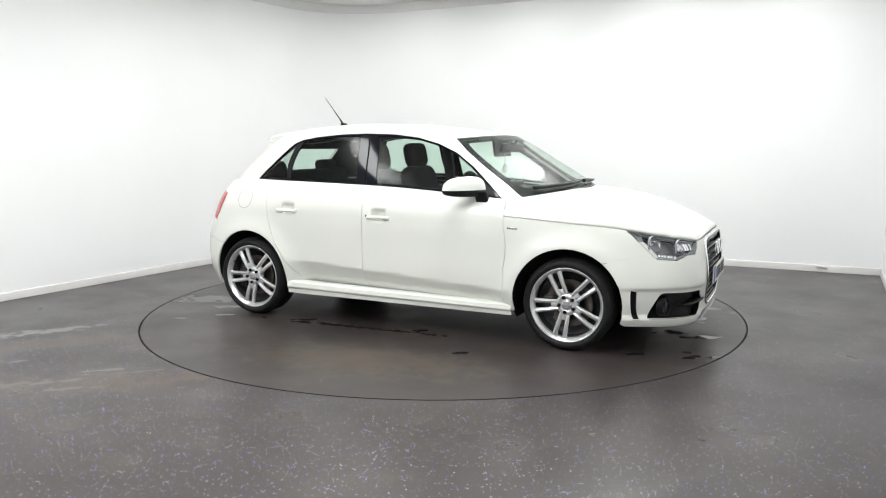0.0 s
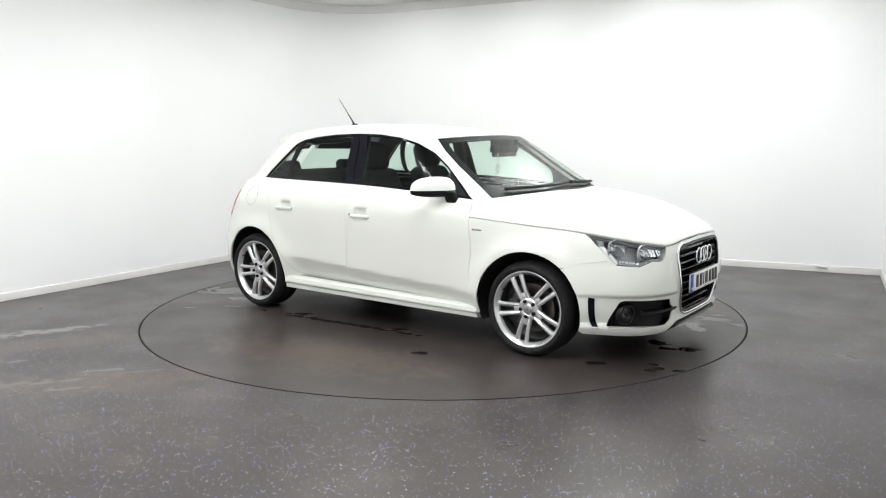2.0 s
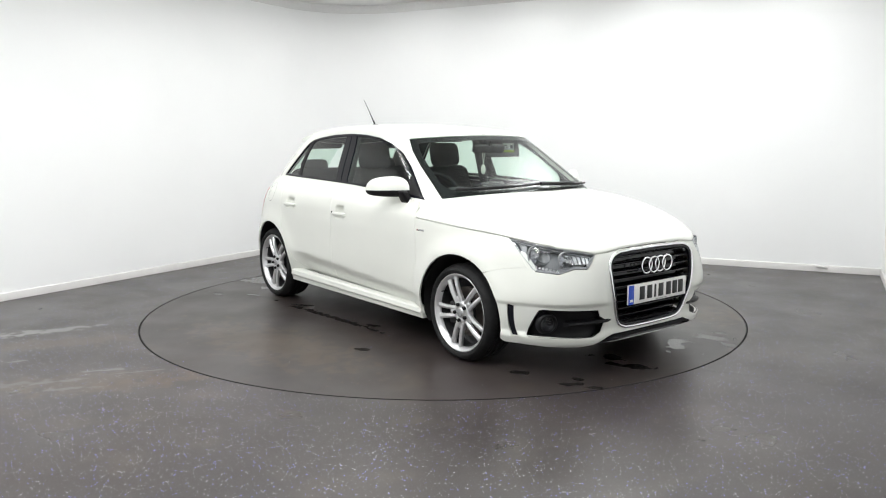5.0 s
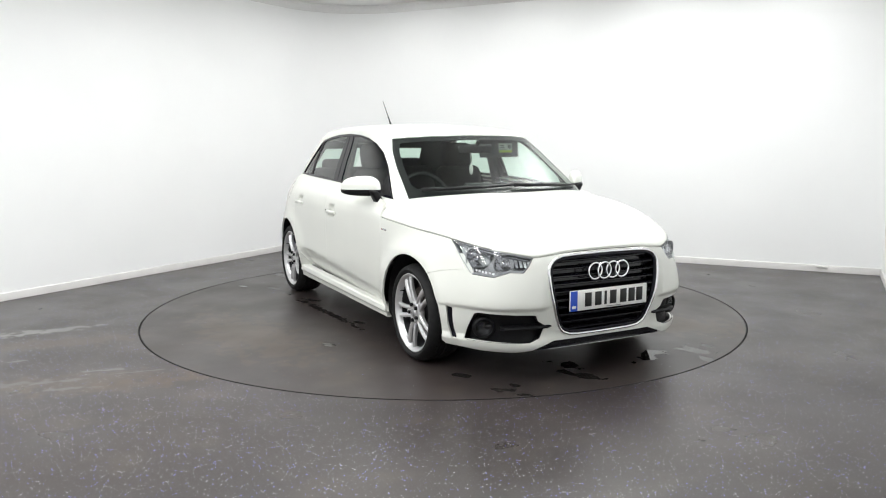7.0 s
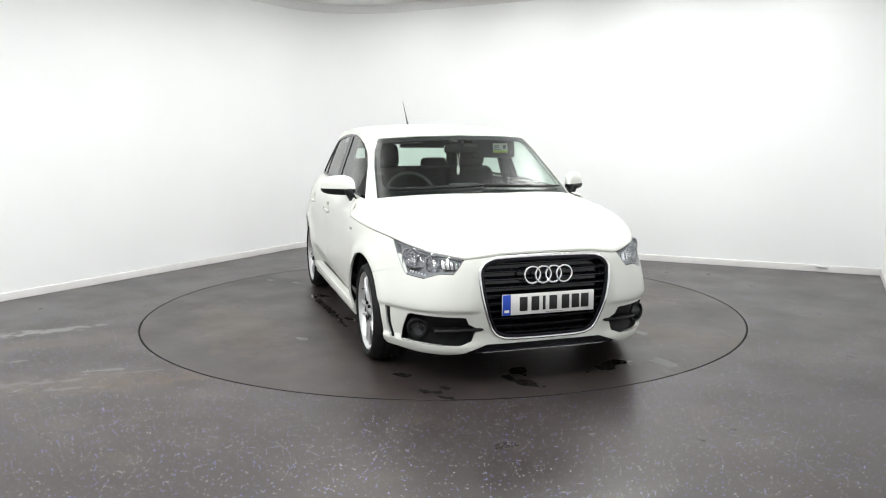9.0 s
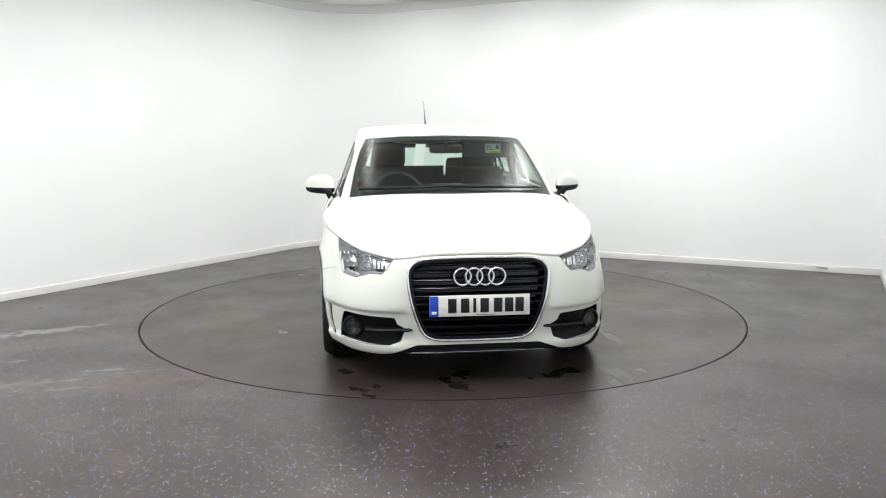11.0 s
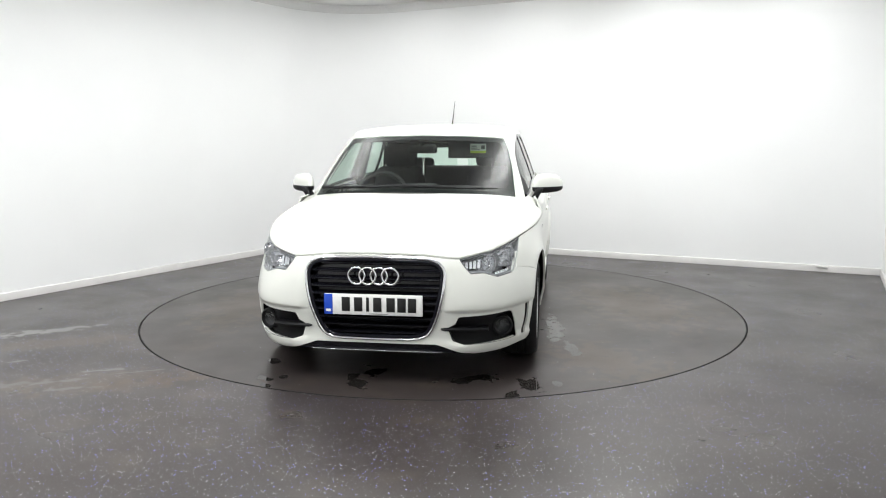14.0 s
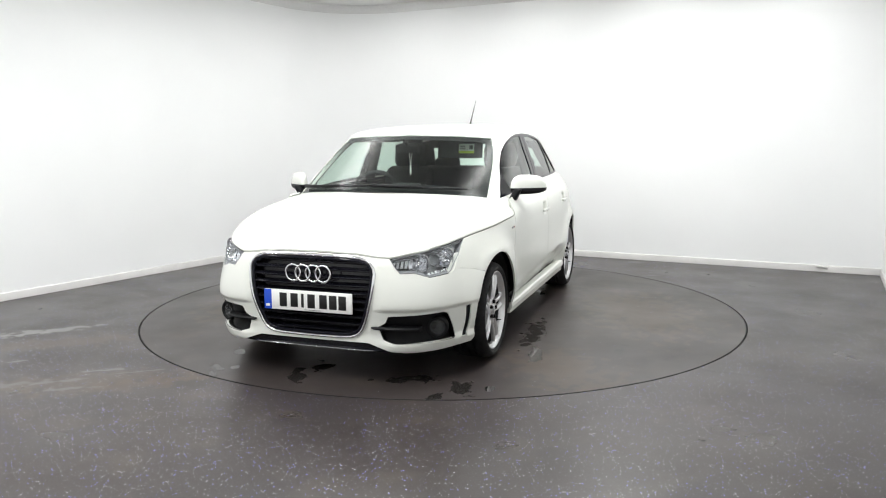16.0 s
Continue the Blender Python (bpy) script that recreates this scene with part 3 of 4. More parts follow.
RIM = roof_edge(70)
ue = RIM[-1][0]
low = CABIN.side(*[(x, max(.89, belt_z(x) - .03)) for x in np.linspace(.70, -1.5, 14)])
HG = CABIN.side((-1.50, 1.06)), CABIN.side((-1.305, 1.255))
shell = ([(0, 1.345)] + CABIN.front((.30, 1.340), (.50, 1.328)) + WS + CABIN.front((.690, .90)) + low + CABIN.side((-1.60, .97)) + [HG[0][0], HG[1][0], (ue, 1.262)] + RIM[::-1][:-1])
shell = [q for i, q in enumerate(shell) if i == 0 or math.dist(q, shell[i - 1]) > .003]
for flip in ((lambda q: q), mirrored):
    dlo = flip(CABIN.side(*DLO))
    panel("cabin_side", CABIN, flip(shell), PAINT, car, holes=[dlo], gap=0, rim=.03, step=.04)
    panel("pillar_lining", CABIN, flip(shell), CABIN_DARK, car, holes=[inset(dense(dlo), -.002)], gap=.004, off=-.032, rim=.004, step=.06)
    # window frame, posts and panes
    frame_ring = panel("window_frame", CABIN, inset(dense(dlo), .0005), BLACK_GLOSS, car, "gloss black window surround", holes=[inset(dense(dlo), .017)], gap=0, off=-.002, rim=.012)
    for post in ([(-.335, 1.004), (-.262, 1.002), (-.300, 1.352), (-.366, 1.352)], [(-.254, 1.002), (-.178, 1.0), (-.226, 1.351), (-.292, 1.352)]):
        panel("door_post", CABIN, flip(CABIN.side(*post)), BLACK_GLOSS, car, "gloss black centre pillar", off=-.004)
    post2 = CABIN.side((-.955, 1.02), (-.915, 1.02), (-.855, 1.312), (-.93, 1.290))
    panel("quarter_post", CABIN, flip(post2), BLACK_PLASTIC, car, off=-.005)
    sail = CABIN.side((.545, .952), (.77, .934), (.66, 1.028), (.565, 1.105))
    panel("mirror_sail", CABIN, flip(sail), BLACK_PLASTIC, car, off=-.004)
    for nm, q in (("front_pane", [(-.20, .998), (.02, .985), (.30, .968), (.60, .948), (.70, .985), (.66, 1.028), (.53, 1.138), (.40, 1.226), (.26, 1.287), (.10, 1.328), (-.09, 1.350), (-.24, 1.354)]),
                  ("rear_pane", [(-.94, 1.018), (-.60, 1.010), (-.31, 1.002), (-.34, 1.355), (-.55, 1.351), (-.75, 1.333), (-.88, 1.31)]),
                  ("quarter_pane", [(-1.22, 1.027), (-.93, 1.02), (-.90, 1.30), (-.95, 1.283), (-1.03, 1.216), (-1.12, 1.133)])):
        g = panel(nm, CABIN, flip(CABIN.side(*q)), SIDE_GLASS, car, "clear green-tinted glass", gap=0, off=-.009, rim=.003)
        g.visible_shadow = False

wsp = both([(0, .955)] + WS[::-1] + CABIN.front((.50, 1.328), (.30, 1.340)) + [(0, 1.345)])
wsh = both([(0, 1.035)] + CABIN.front((.40, 1.027), (.61, 1.000), (.628, 1.03), (.605, 1.13), (.572, 1.235), (.535, 1.295), (.30, 1.312)) + [(0, 1.318)])
glass = panel("windscreen", CABIN, wsp, SCREEN, car, "clear laminated windscreen", gap=0, off=-.003, rim=.004)
glass.visible_shadow = False
panel("screen_border", CABIN, inset(dense(wsp), .001), FRIT, car, "black printed glass border", holes=[soften(wsh, 2, .1)], gap=0, off=-.0055, rim=.003)
hatch = [HG[0][0], HG[1][0], (ue, 1.262), (ue, 1.035)]
for flip in ((lambda q: q), mirrored):
    g = panel("hatch_pane", CABIN, flip(hatch), SIDE_GLASS, car, gap=0, off=-.004, rim=.004)
    g.visible_shadow = False

# roof with a spoiler lip
rim_all = [(-u, z) for u, z in reversed(RIM)][:-1] + RIM
for nm, mat, drop, top in (("roof", PAINT, 0.0, 1.437), ("headlining", CABIN_DARK, .03, 1.437)):
    bm, cols = bmesh.new(), []
    c = np.array([-.45, 0])
    for u, z in rim_all:
        s = CABIN(u, z)
        col = []
        for k in range(19):
            rho = 1 - (1 - k / 18) ** 1.7
            x, y = c + rho * (s[:2] - c)
            crown = float(spl(x, [(-1.55, 1.372), (-1.2, 1.408), (-.75, 1.437), (-.35, 1.437), (0, 1.422), (.3, 1.393), (.55, 1.355)]))
            col.append(bm.verts.new((x, y, z + (max(crown, z) - z) * max(0.0, 1 - rho ** 2.2) ** .62 - drop)))
        cols.append(col)
    for a, b in zip(cols, cols[1:]):
        for i in range(len(a) - 1):
            if len({a[i], b[i], b[i + 1], a[i + 1]}) == 4:
                bm.faces.new((a[i], b[i], b[i + 1], a[i + 1]))
    a, b = cols[-1], cols[0]
    for i in range(len(a) - 1):
        bm.faces.new((a[i], b[i], b[i + 1], a[i + 1]))
    bmesh.ops.remove_doubles(bm, verts=bm.verts, dist=.0005)
    part(nm, bm, mat, car)
bm = bmesh.new()
rows = []
for i in range(25):
    y = -.52 + 1.04 * i / 24
    k = (y / .52) ** 2
    x0, x1 = -1.12 + .06 * k, -1.445 + .17 * k
    zt = 1.398 - .045 * k
    rows.append([bm.verts.new(p) for p in ((x0, y, zt + .002), ((x0 + x1) / 2, y, zt - .006), (x1 + .012, y, zt - .028), (x1, y, zt - .038), (x1 + .02, y, zt - .056), (x0 - .05, y, zt - .06))])
for a, b in zip(rows, rows[1:]):
    for i in range(6):
        bm.faces.new((a[i], a[(i + 1) % 6], b[(i + 1) % 6], b[i]))
bm.faces.new(rows[0]), bm.faces.new(rows[-1])
part("roof_spoiler", bm, PAINT, car, angle=50)
aerial = tube("aerial", [(-.915, 0, 1.435), (-.945, 0, 1.475), (-1.0, 0, 1.545), (-1.088, 0, 1.655)], .0055, BLACK_PLASTIC, car, "thin black whip aerial", taper=[1.6, 1.0, .55, .3])
box("aerial_foot", (.05, .03, .022), Matrix.Translation((-.915, 0, 1.438)), BLACK_PLASTIC, aerial, bevel=.008)

# grille
BARS = 10
grille_back = panel("grille", BODY, GRILLE_S, GRILLE_BLACK, car, "black slatted front grille", gap=.002, off=-.05, rim=.002)
GR = [(.252, .225), (.278, .283), (.325, .316), (.60, .380), (.640, .372), (.674, .343), (.699, .278)]
for i in range(BARS):
    z = .288 + .378 * i / (BARS - 1)
    w = float(np.interp(z, [a for a, _ in GR], [b for _, b in GR])) - .012
    bm, prev = bmesh.new(), None
    for j in range(21):
        y = -w + 2 * w * j / 20
        u, _ = BODY.front((y, z))[0]
        p = BODY(u, z)
        ring = [bm.verts.new((p[0] + dx, y, z + dz)) for dx, dz in ((-.0075, .0028), (-.0050, .0008), (-.0050, -.0030), (-.034, -.012), (-.034, .011))]
        if prev:
            for k in range(5):
                bm.faces.new((prev[k], prev[(k + 1) % 5], ring[(k + 1) % 5], ring[k]))
        prev = ring
    part("slat", bm, GRILLE_BLACK, grille_back, smooth=False)
ring = [tuple(BODY(u, z) + BODY.normal(u, z) * .003) for u, z in dense(GRILLE_S, .02)]
tube("grille_surround", ring, .0085, CHROME, grille_back, "chrome grille surround", closed=True)
ring = [tuple(BODY(u, z) + BODY.normal(u, z) * -.004) for u, z in dense(inset(dense(GRILLE_S), .014), .02)]
tube("inner_surround", ring, .010, BLACK_GLOSS, grille_back, closed=True)
badge = None
for i in range(4):
    bm = bmesh.new()
    n, R, r = 40, .0445, .0058
    rows = []
    for a in range(n):
        t = 2 * math.pi * a / n
        rows.append([bm.verts.new(((R + r * math.cos(b)) * math.cos(t), .7 * r * math.sin(b), (R + r * math.cos(b)) * math.sin(t))) for b in np.linspace(0, 2 * math.pi, 10, endpoint=False)])
    for a in range(n):
        for b in range(10):
            bm.faces.new((rows[a][b], rows[(a + 1) % n][b], rows[(a + 1) % n][(b + 1) % 10], rows[a][(b + 1) % 10]))
    bmesh.ops.transform(bm, matrix=pose(2.024 + .003 * (i % 2), -.0915 + .061 * i, .601, 0, -4, 90), verts=bm.verts)
    badge = part("badge_ring", bm, CHROME, grille_back, "chrome ring")
# number plate: bars in place of the characters
plate = box("number_plate", (.012, .534, .112), Matrix.Translation((2.034, 0, .449)), PLATE_WHITE, car, "white number plate with blue band", bevel=.004)
box("blue_band", (.003, .046, .110), Matrix.Translation((2.0402, -.244, .449)), PLATE_BLUE, plate, bevel=.001)
box("country_mark", (.002, .026, .014), Matrix.Translation((2.0425, -.244, .416)), PLATE_WHITE, plate, bevel=.0005)
for y in (-.148, -.080, -.029, .024, .096, .155, .211):
    wdt = .016 if abs(y + .029) < .01 else .045
    box("character_bar", (.002, wdt, .076), Matrix.Translation((2.0408, y, .451)), PLATE_BLACK, plate, bevel=.0005)
box("print_line", (.001, .10, .003), Matrix.Translation((2.0408, .03, .401)), GREY_PRINT, plate, bevel=0)

# lower splitter
bm, prev = bmesh.new(), None
for j in range(25):
    y = -.43 + .86 * j / 24
    u, _ = BODY.front((y, .20))[0]
    x = BODY(u, .20)[0]
    k = (abs(y) / .43) ** 4
    ring = [bm.verts.new((x + dx, y, z)) for dx, z in ((-.010, .230 - .03 * k), (-.012, .200 - .010 * k), (-.002, .190), (-.012, .184), (-.20, .184), (-.20, .235))]
    if prev:
        for k in range(6):
            bm.faces.new((prev[k], prev[(k + 1) % 6], ring[(k + 1) % 6], ring[k]))
    prev = ring
part("splitter", bm, GRILLE_BLACK, car, "dark lower lip", angle=30)
tube("splitter_edge", [(float(BODY(BODY.front((y, .20))[0][0], .20)[0]) - .001, y, .188) for y in np.linspace(-.36, .36, 25)], .0020, SILVER_BADGE, car, "thin bright lip strip")

# lamps, fog lights, side slots
for sgn in (1, -1):
    flip = (lambda q: q) if sgn > 0 else mirrored
    head = soften(HEAD_R, 2, .10)
    hl = panel("headlight", BODY, flip(head), LAMP_GREY, car, "clear headlight with bright reflectors", gap=.003, off=-.080, rim=.002)
    panel("headlight_rim", BODY, flip(head), LAMP_GREY, hl, holes=[inset(dense(flip(head)), .006)], gap=.0022, off=-.002, rim=.05)
    g = panel("headlight_lens", BODY, flip(head), LENS, hl, gap=.002, off=.0015, rim=.003)
    g.visible_shadow = False
    # two faceted bowls, each with a bulb, a ribbed indicator and a strip of small cells below
    for cx, cz, wide, high, sink in ((1.745, .678, .064, .052, .034), (1.880, .659, .054, .044, .014)):
        u, z = BODY.side((cx, cz))[0]
        p, nn = BODY(u, z), BODY.normal(u, z)
        d = Vector((nn[0] + .75, nn[1] * .55, 0)).normalized()
        m = Matrix.Translation(Vector(p) - d * .014 + Vector((0, sink, 0))) @ d.to_track_quat("Y", "Z").to_matrix().to_4x4()
        if sgn < 0:
            m = Matrix.Diagonal((1, -1, 1, 1)) @ m
        for nm, prof, mt, lab in (("reflector", ((1.0, .0), (.93, -.012), (.78, -.026), (.58, -.038), (.36, -.045), (.20, -.047)), REFLECTOR, "bright lamp reflector"),
                                  ("lamp_bezel", ((1.10, -.006), (1.08, .003), (1.02, .004), (1.0, -.002)), LAMP_GREY, "")):
            bm, rows = bmesh.new(), []
            for k, dy in prof:
                ringv = []
                for i in range(26):
                    a = 2 * math.pi * i / 26
                    ca, sa = math.cos(a), math.sin(a)
                    ringv.append(bm.verts.new((wide * k * math.copysign(abs(ca) ** .62, ca), dy, high * k * math.copysign(abs(sa) ** .62, sa))))
                rows.append(ringv)
            for r0, r1 in zip(rows, rows[1:]):
                for i in range(26):
                    bm.faces.new((r0[i], r0[(i + 1) % 26], r1[(i + 1) % 26], r1[i]))
            if nm == "reflector":
                bm.faces.new(rows[-1])
            bmesh.ops.transform(bm, matrix=m, verts=bm.verts)
            bowl = part(nm, bm, mt, hl, lab, smooth=nm != "reflector", angle=40)
        bm = bmesh.new()
        lathe(bm, [(.011, -.046), (.011, -.020), (.009, -.012), (.0005, -.009)], 16, m)
        part("bulb", bm, CHROME, hl)
    bright = flip(BODY.side((1.615, .752), (1.672, .742), (1.682, .690), (1.655, .705)))
    panel("inner_reflector", BODY, bright, LAMP_GREY, hl, off=-.030, rim=.01)
    for k in range(5):
        ya, yb = .565 - .021 * k, .565 - .021 * (k + 1) + .004
        rib = flip(BODY.front((ya, .690 - .003 * k), (yb, .687 - .003 * k), (yb, .640), (ya, .640)))
        panel("indicator_rib", BODY, rib, REFLECTOR, hl, off=-.020 - .004 * (k % 2), rim=.012)
    for k in range(9):
        xa = 1.715 + .017 * k
        za = .634 - .010 * k / 4
        cell = flip(BODY.side((xa, za), (xa + .013, za - .002), (xa + .013, za - .016), (xa, za - .014)))
        panel("daytime_cell", BODY, cell, REFLECTOR, hl, off=-.012 - .003 * (k % 2), rim=.008)
    strip = flip(BODY.side((1.585, .762), (1.80, .722)) + BODY.front((.47, .682), (.475, .674)) + BODY.side((1.80, .715), (1.60, .750)))
    panel("lamp_brow", BODY, strip, LAMP_GREY, hl, off=-.018, rim=.03)
    strip = flip(BODY.side((1.672, .69), (1.75, .612), (1.865, .604), (1.915, .630)) + BODY.front((.50, .627), (.510, .616)) + BODY.side((1.912, .618), (1.865, .591), (1.75, .602), (1.665, .686)))
    panel("lamp_shelf", BODY, strip, LAMP_GREY, hl, off=-.012, rim=.03)
    # fog recess
    rec = panel("fog_recess", BODY, flip(FOG_S), BLACK_PLASTIC, car, "black fog lamp recess", gap=.001, off=-.045, rim=.002)
    panel("recess_wall", BODY, flip(FOG_S), BLACK_PLASTIC, rec, holes=[inset(dense(flip(FOG_S)), .004)], gap=.0005, off=-.004, rim=.045)
    p = Vector((1.838, -.678, .305))
    d = Vector((1, -.35, 0)).normalized()
    m = Matrix.Translation(p - d * .03) @ d.to_track_quat("Y", "Z").to_matrix().to_4x4()
    if sgn < 0:
        m = Matrix.Diagonal((1, -1, 1, 1)) @ m
    bm = bmesh.new()
    lathe(bm, [(.062, -.03), (.058, .004), (.050, .010), (.043, .006), (.041, -.004)], 36, m)
    fog = part("fog_lamp_bezel", bm, BLACK_PLASTIC, rec)
    bm = bmesh.new()
    lathe(bm, [(.041, -.003), (.037, -.012), (.028, -.024), (.012, -.030), (.0005, -.030)], 32, m)
    part("fog_reflector", bm, ALLOY_DARK, fog)
    bm = bmesh.new()
    lathe(bm, [(.042, -.002), (.034, .004), (.02, .008), (.0005, .010)], 32, m)
    part("fog_lens", bm, LENS, fog).visible_shadow = False
    bm, prev = bmesh.new(), None
    for k in range(13):
        y = .60 - .245 * k / 12
        zc = .305 + .012 * (k / 12)
        u, _ = BODY.front((y, zc))[0]
        x = BODY(u, zc)[0]
        h = .013 if k < 12 else .006
        ringv = [bm.verts.new((x + dx, -sgn * y, zc + dz)) for dx, dz in ((-.04, h), (.004, h * .7), (.010, 0), (.004, -h * .7), (-.04, -h))]
        if prev:
            for q in range(5):
                bm.faces.new((prev[q], prev[(q + 1) % 5], ringv[(q + 1) % 5], ringv[q]))
        else:
            bm.faces.new(ringv)
        prev = ringv
    bm.faces.new(prev)
    part("recess_blade", bm, BLACK_PLASTIC, rec, angle=40)
    panel("bumper_slot", BODY, flip(SLOT), BLACK_GLOSS, car, "black vertical bumper slot", gap=.001, off=-.010, rim=.002)

# door mirrors
for sgn in (1, -1):
    cx, cy, cz = .560, -.876, .984
    bm, rows = bmesh.new(), []

    def shell_pt(a, b):
        sx, sy, sz = math.cos(b) * math.cos(a), math.cos(b) * math.sin(a), math.sin(b)
        q = [math.copysign(abs(t) ** .72, t) for t in (sx, sy, sz)]
        return Vector((cx + .058 * q[0] + .085 * q[1], sgn * (cy + .103 * q[1]), cz + (.094 if q[2] > 0 else .036) * q[2] * (1 + .10 * q[1])))

    for name, b0, b1, mat in (("mirror_cap", .03, math.pi / 2 - .001, PAINT), ("mirror_base", -math.pi / 2 + .001, .03, BLACK_PLASTIC)):
        bm = bmesh.new()
        rows = [[bm.verts.new(shell_pt(2 * math.pi * i / 32, b0 + (b1 - b0) * j / 10)) for i in range(32)] for j in range(11)]
        for r0, r1 in zip(rows, rows[1:]):
            for i in range(32):
                bm.faces.new((r0[i], r0[(i + 1) % 32], r1[(i + 1) % 32], r1[i]))
        bmesh.ops.remove_doubles(bm, verts=bm.verts, dist=.001)
        mb = part(name, bm, mat, car, "white mirror cap" if mat is PAINT else "")
    bm = bmesh.new()
    vs = rbox(bm, (.085, .05, .10), None, .016, 3)
    for v in vs:
        v.co.y += v.co.z * -.55
    bmesh.ops.transform(bm, matrix=Matrix.Translation((.655, -.803, .940)), verts=bm.verts)
    if sgn < 0:
        for v in bm.verts:
            v.co.y = -v.co.y
    part("mirror_stalk", bm, BLACK_PLASTIC, car)

# painted corner between bonnet, wing and screen pillar
for sgn in (1, -1):
    box("scuttle_corner", (.20, .14, .05), pose(.785, -.742 * sgn, .893, 18 * sgn, 14, 0), PAINT, car, bevel=.02, seg=3)

# underbody and wheel housings
box("floorpan", (3.35, 1.20, .10), Matrix.Translation((-.05, 0, .27)), UNDER, car, bevel=.03)
box("engine_bay", (.75, .95, .35), Matrix.Translation((1.42, 0, .44)), UNDER, car, bevel=.05)
box("exhaust_tray", (1.5, 1.40, .06), Matrix.Translation((0, 0, .245)), UNDER, car, bevel=.02)
for c in (AXLE, -AXLE):
    for sgn in (1, -1):
        bm = bmesh.new()
        rows = []
        for i in range(25):
            a = radians(-20 + 220 * i / 24)
            px, pz = c + .358 * math.cos(a), .30 + .358 * math.sin(a)
            lip = min(.825, -float(BODY(*BODY.side((px, max(.17, pz)))[0])[1]) - .014)
            rows.append([bm.verts.new((px, -sgn * y, pz)) for y in (.50, .60, .70, lip)])
        for a, b in zip(rows, rows[1:]):
            for k in range(3):
                bm.faces.new((a[k], a[k + 1], b[k + 1], b[k]))
        bm.faces.new([r[0] for r in rows])
        part("wheel_housing", bm, UNDER, car)

# wheels
def make_wheel():
    bm = bmesh.new()
    lathe(bm, [(.234, -.016), (.238, -.004), (.237, .002), (.233, .005), (.229, .003), (.224, -.004), (.216, -.012), (.211, -.022), (.208, -.032)], 72)
    w = part("wheel", bm, ALLOY, car, "five twin-spoke silver alloy wheel")
    bm = bmesh.new()
    lathe(bm, [(.2082, -.031), (.206, -.06), (.207, -.11), (.225, -.16), (.240, -.17)], 64)
    part("wheel_barrel", bm, ALLOY_DARK, w, "dull grey wheel barrel")
    bm = bmesh.new()
    lathe(bm, [(.222, -.10), (.21, -.118), (.10, -.122), (.06, -.118), (.0005, -.118)], 48)
    part("wheel_back", bm, ALLOY_DARK, w)
    bm = bmesh.new()
    lathe(bm, [(.229, -.012), (.234, .0), (.240, .008), (.248, .013), (.258, .0145), (.265, .0115), (.2655, .0125), (.2672, .0115), (.276, .004), (.285, -.012), (.2905, -.030), (.291, -.055), (.285, -.057), (.285, -.065), (.291, -.067), (.291, -.095), (.285, -.097), (.285, -.106), (.291, -.108), (.291, -.135), (.285, -.137), (.285, -.145), (.291, -.147), (.2905, -.17), (.280, -.20), (.265, -.215), (.250, -.21), (.238, -.195)], 72)
    tyre = part("tyre", bm, RUBBER, w, "black low-profile tyre", angle=30)
    # shoulder blocks of the tread
    bm = bmesh.new()
    for i in range(64):
        t = 2 * math.pi * i / 64
        rbox(bm, (.0045, .030, .021), Matrix.Rotation(t, 4, "Y") @ pose(.2872, -.030, 0, 0, 0, 22), 0)
    part("tread_blocks", bm, RUBBER, tyre, smooth=False)
    bm = bmesh.new()
    lathe(bm, [(.150, -.072), (.150, -.094), (.078, -.094), (.076, -.072), (.150, -.072)], 48)
    part("brake_disc", bm, DISC, w)
    bm = bmesh.new()
    rbox(bm, (.07, .05, .14), pose(-.135, -.085, .03), .014, 2)
    part("brake_caliper", bm, ALLOY_DARK, w, angle=40)
    bm = bmesh.new()
    lathe(bm, [(.074, -.05), (.072, -.026), (.064, -.016), (.038, -.012), (.035, -.018), (.032, -.016), (.031, -.008), (.018, -.005), (.0005, -.004)], 40)
    part("hub", bm, ALLOY, w)
    bm = bmesh.new()
    lathe(bm, [(.025, -.0075), (.0245, -.0035), (.019, -.0015), (.0005, -.001)], 32)
    cap = part("hub_cap", bm, LAMP_GREY, w)
    bm = bmesh.new()
    for i in range(4):
        lathe(bm, [(.0052, .0002), (.0052, .0012), (.0040, .0012), (.0040, .0002)], 16, pose(-.0105 + .007 * i, -.001, 0))
    part("cap_mark", bm, CHROME, cap, smooth=False)
    bm = bmesh.new()
    lathe(bm, [(.0035, -.03), (.0035, .012), (.0005, .013)], 10, pose(.205 * math.cos(2.62), -.02, -.205 * math.sin(2.62)))
    part("valve", bm, BLACK_PLASTIC, w)
    for i in range(5):
        t = radians(186 + 72 * i)
        bm = bmesh.new()
        for sd in (-1, 1):
            rows = []
            for k in range(11):
                f = k / 10
                r = .044 + .182 * f
                mid = sd * (.0200 + .0140 * f)
                hw = .0125 + .0032 * f + .006 * max(0, f - .86) / .14
                y = -.020 + .018 * math.sin(math.pi * min(1, f * 1.05) * .62) - .012 * f * f
                dep = .030 - .010 * f
                inner, outer = mid - sd * hw, mid + sd * hw
                rows.append([bm.verts.new(p) for p in ((r, y - .007, outer), (r, y - .001, outer - sd * .0045), (r, y + .001, mid + sd * .002), (r, y - .004, inner + sd * .005), (r, y - .012, inner), (r, y - dep, inner + sd * .002), (r, y - dep, outer - sd * .003))])
            for q0, q1 in zip(rows, rows[1:]):
                for q in range(7):
                    bm.faces.new((q0[q], q0[(q + 1) % 7], q1[(q + 1) % 7], q1[q]))
            bm.faces.new(rows[0]), bm.faces.new(rows[-1])
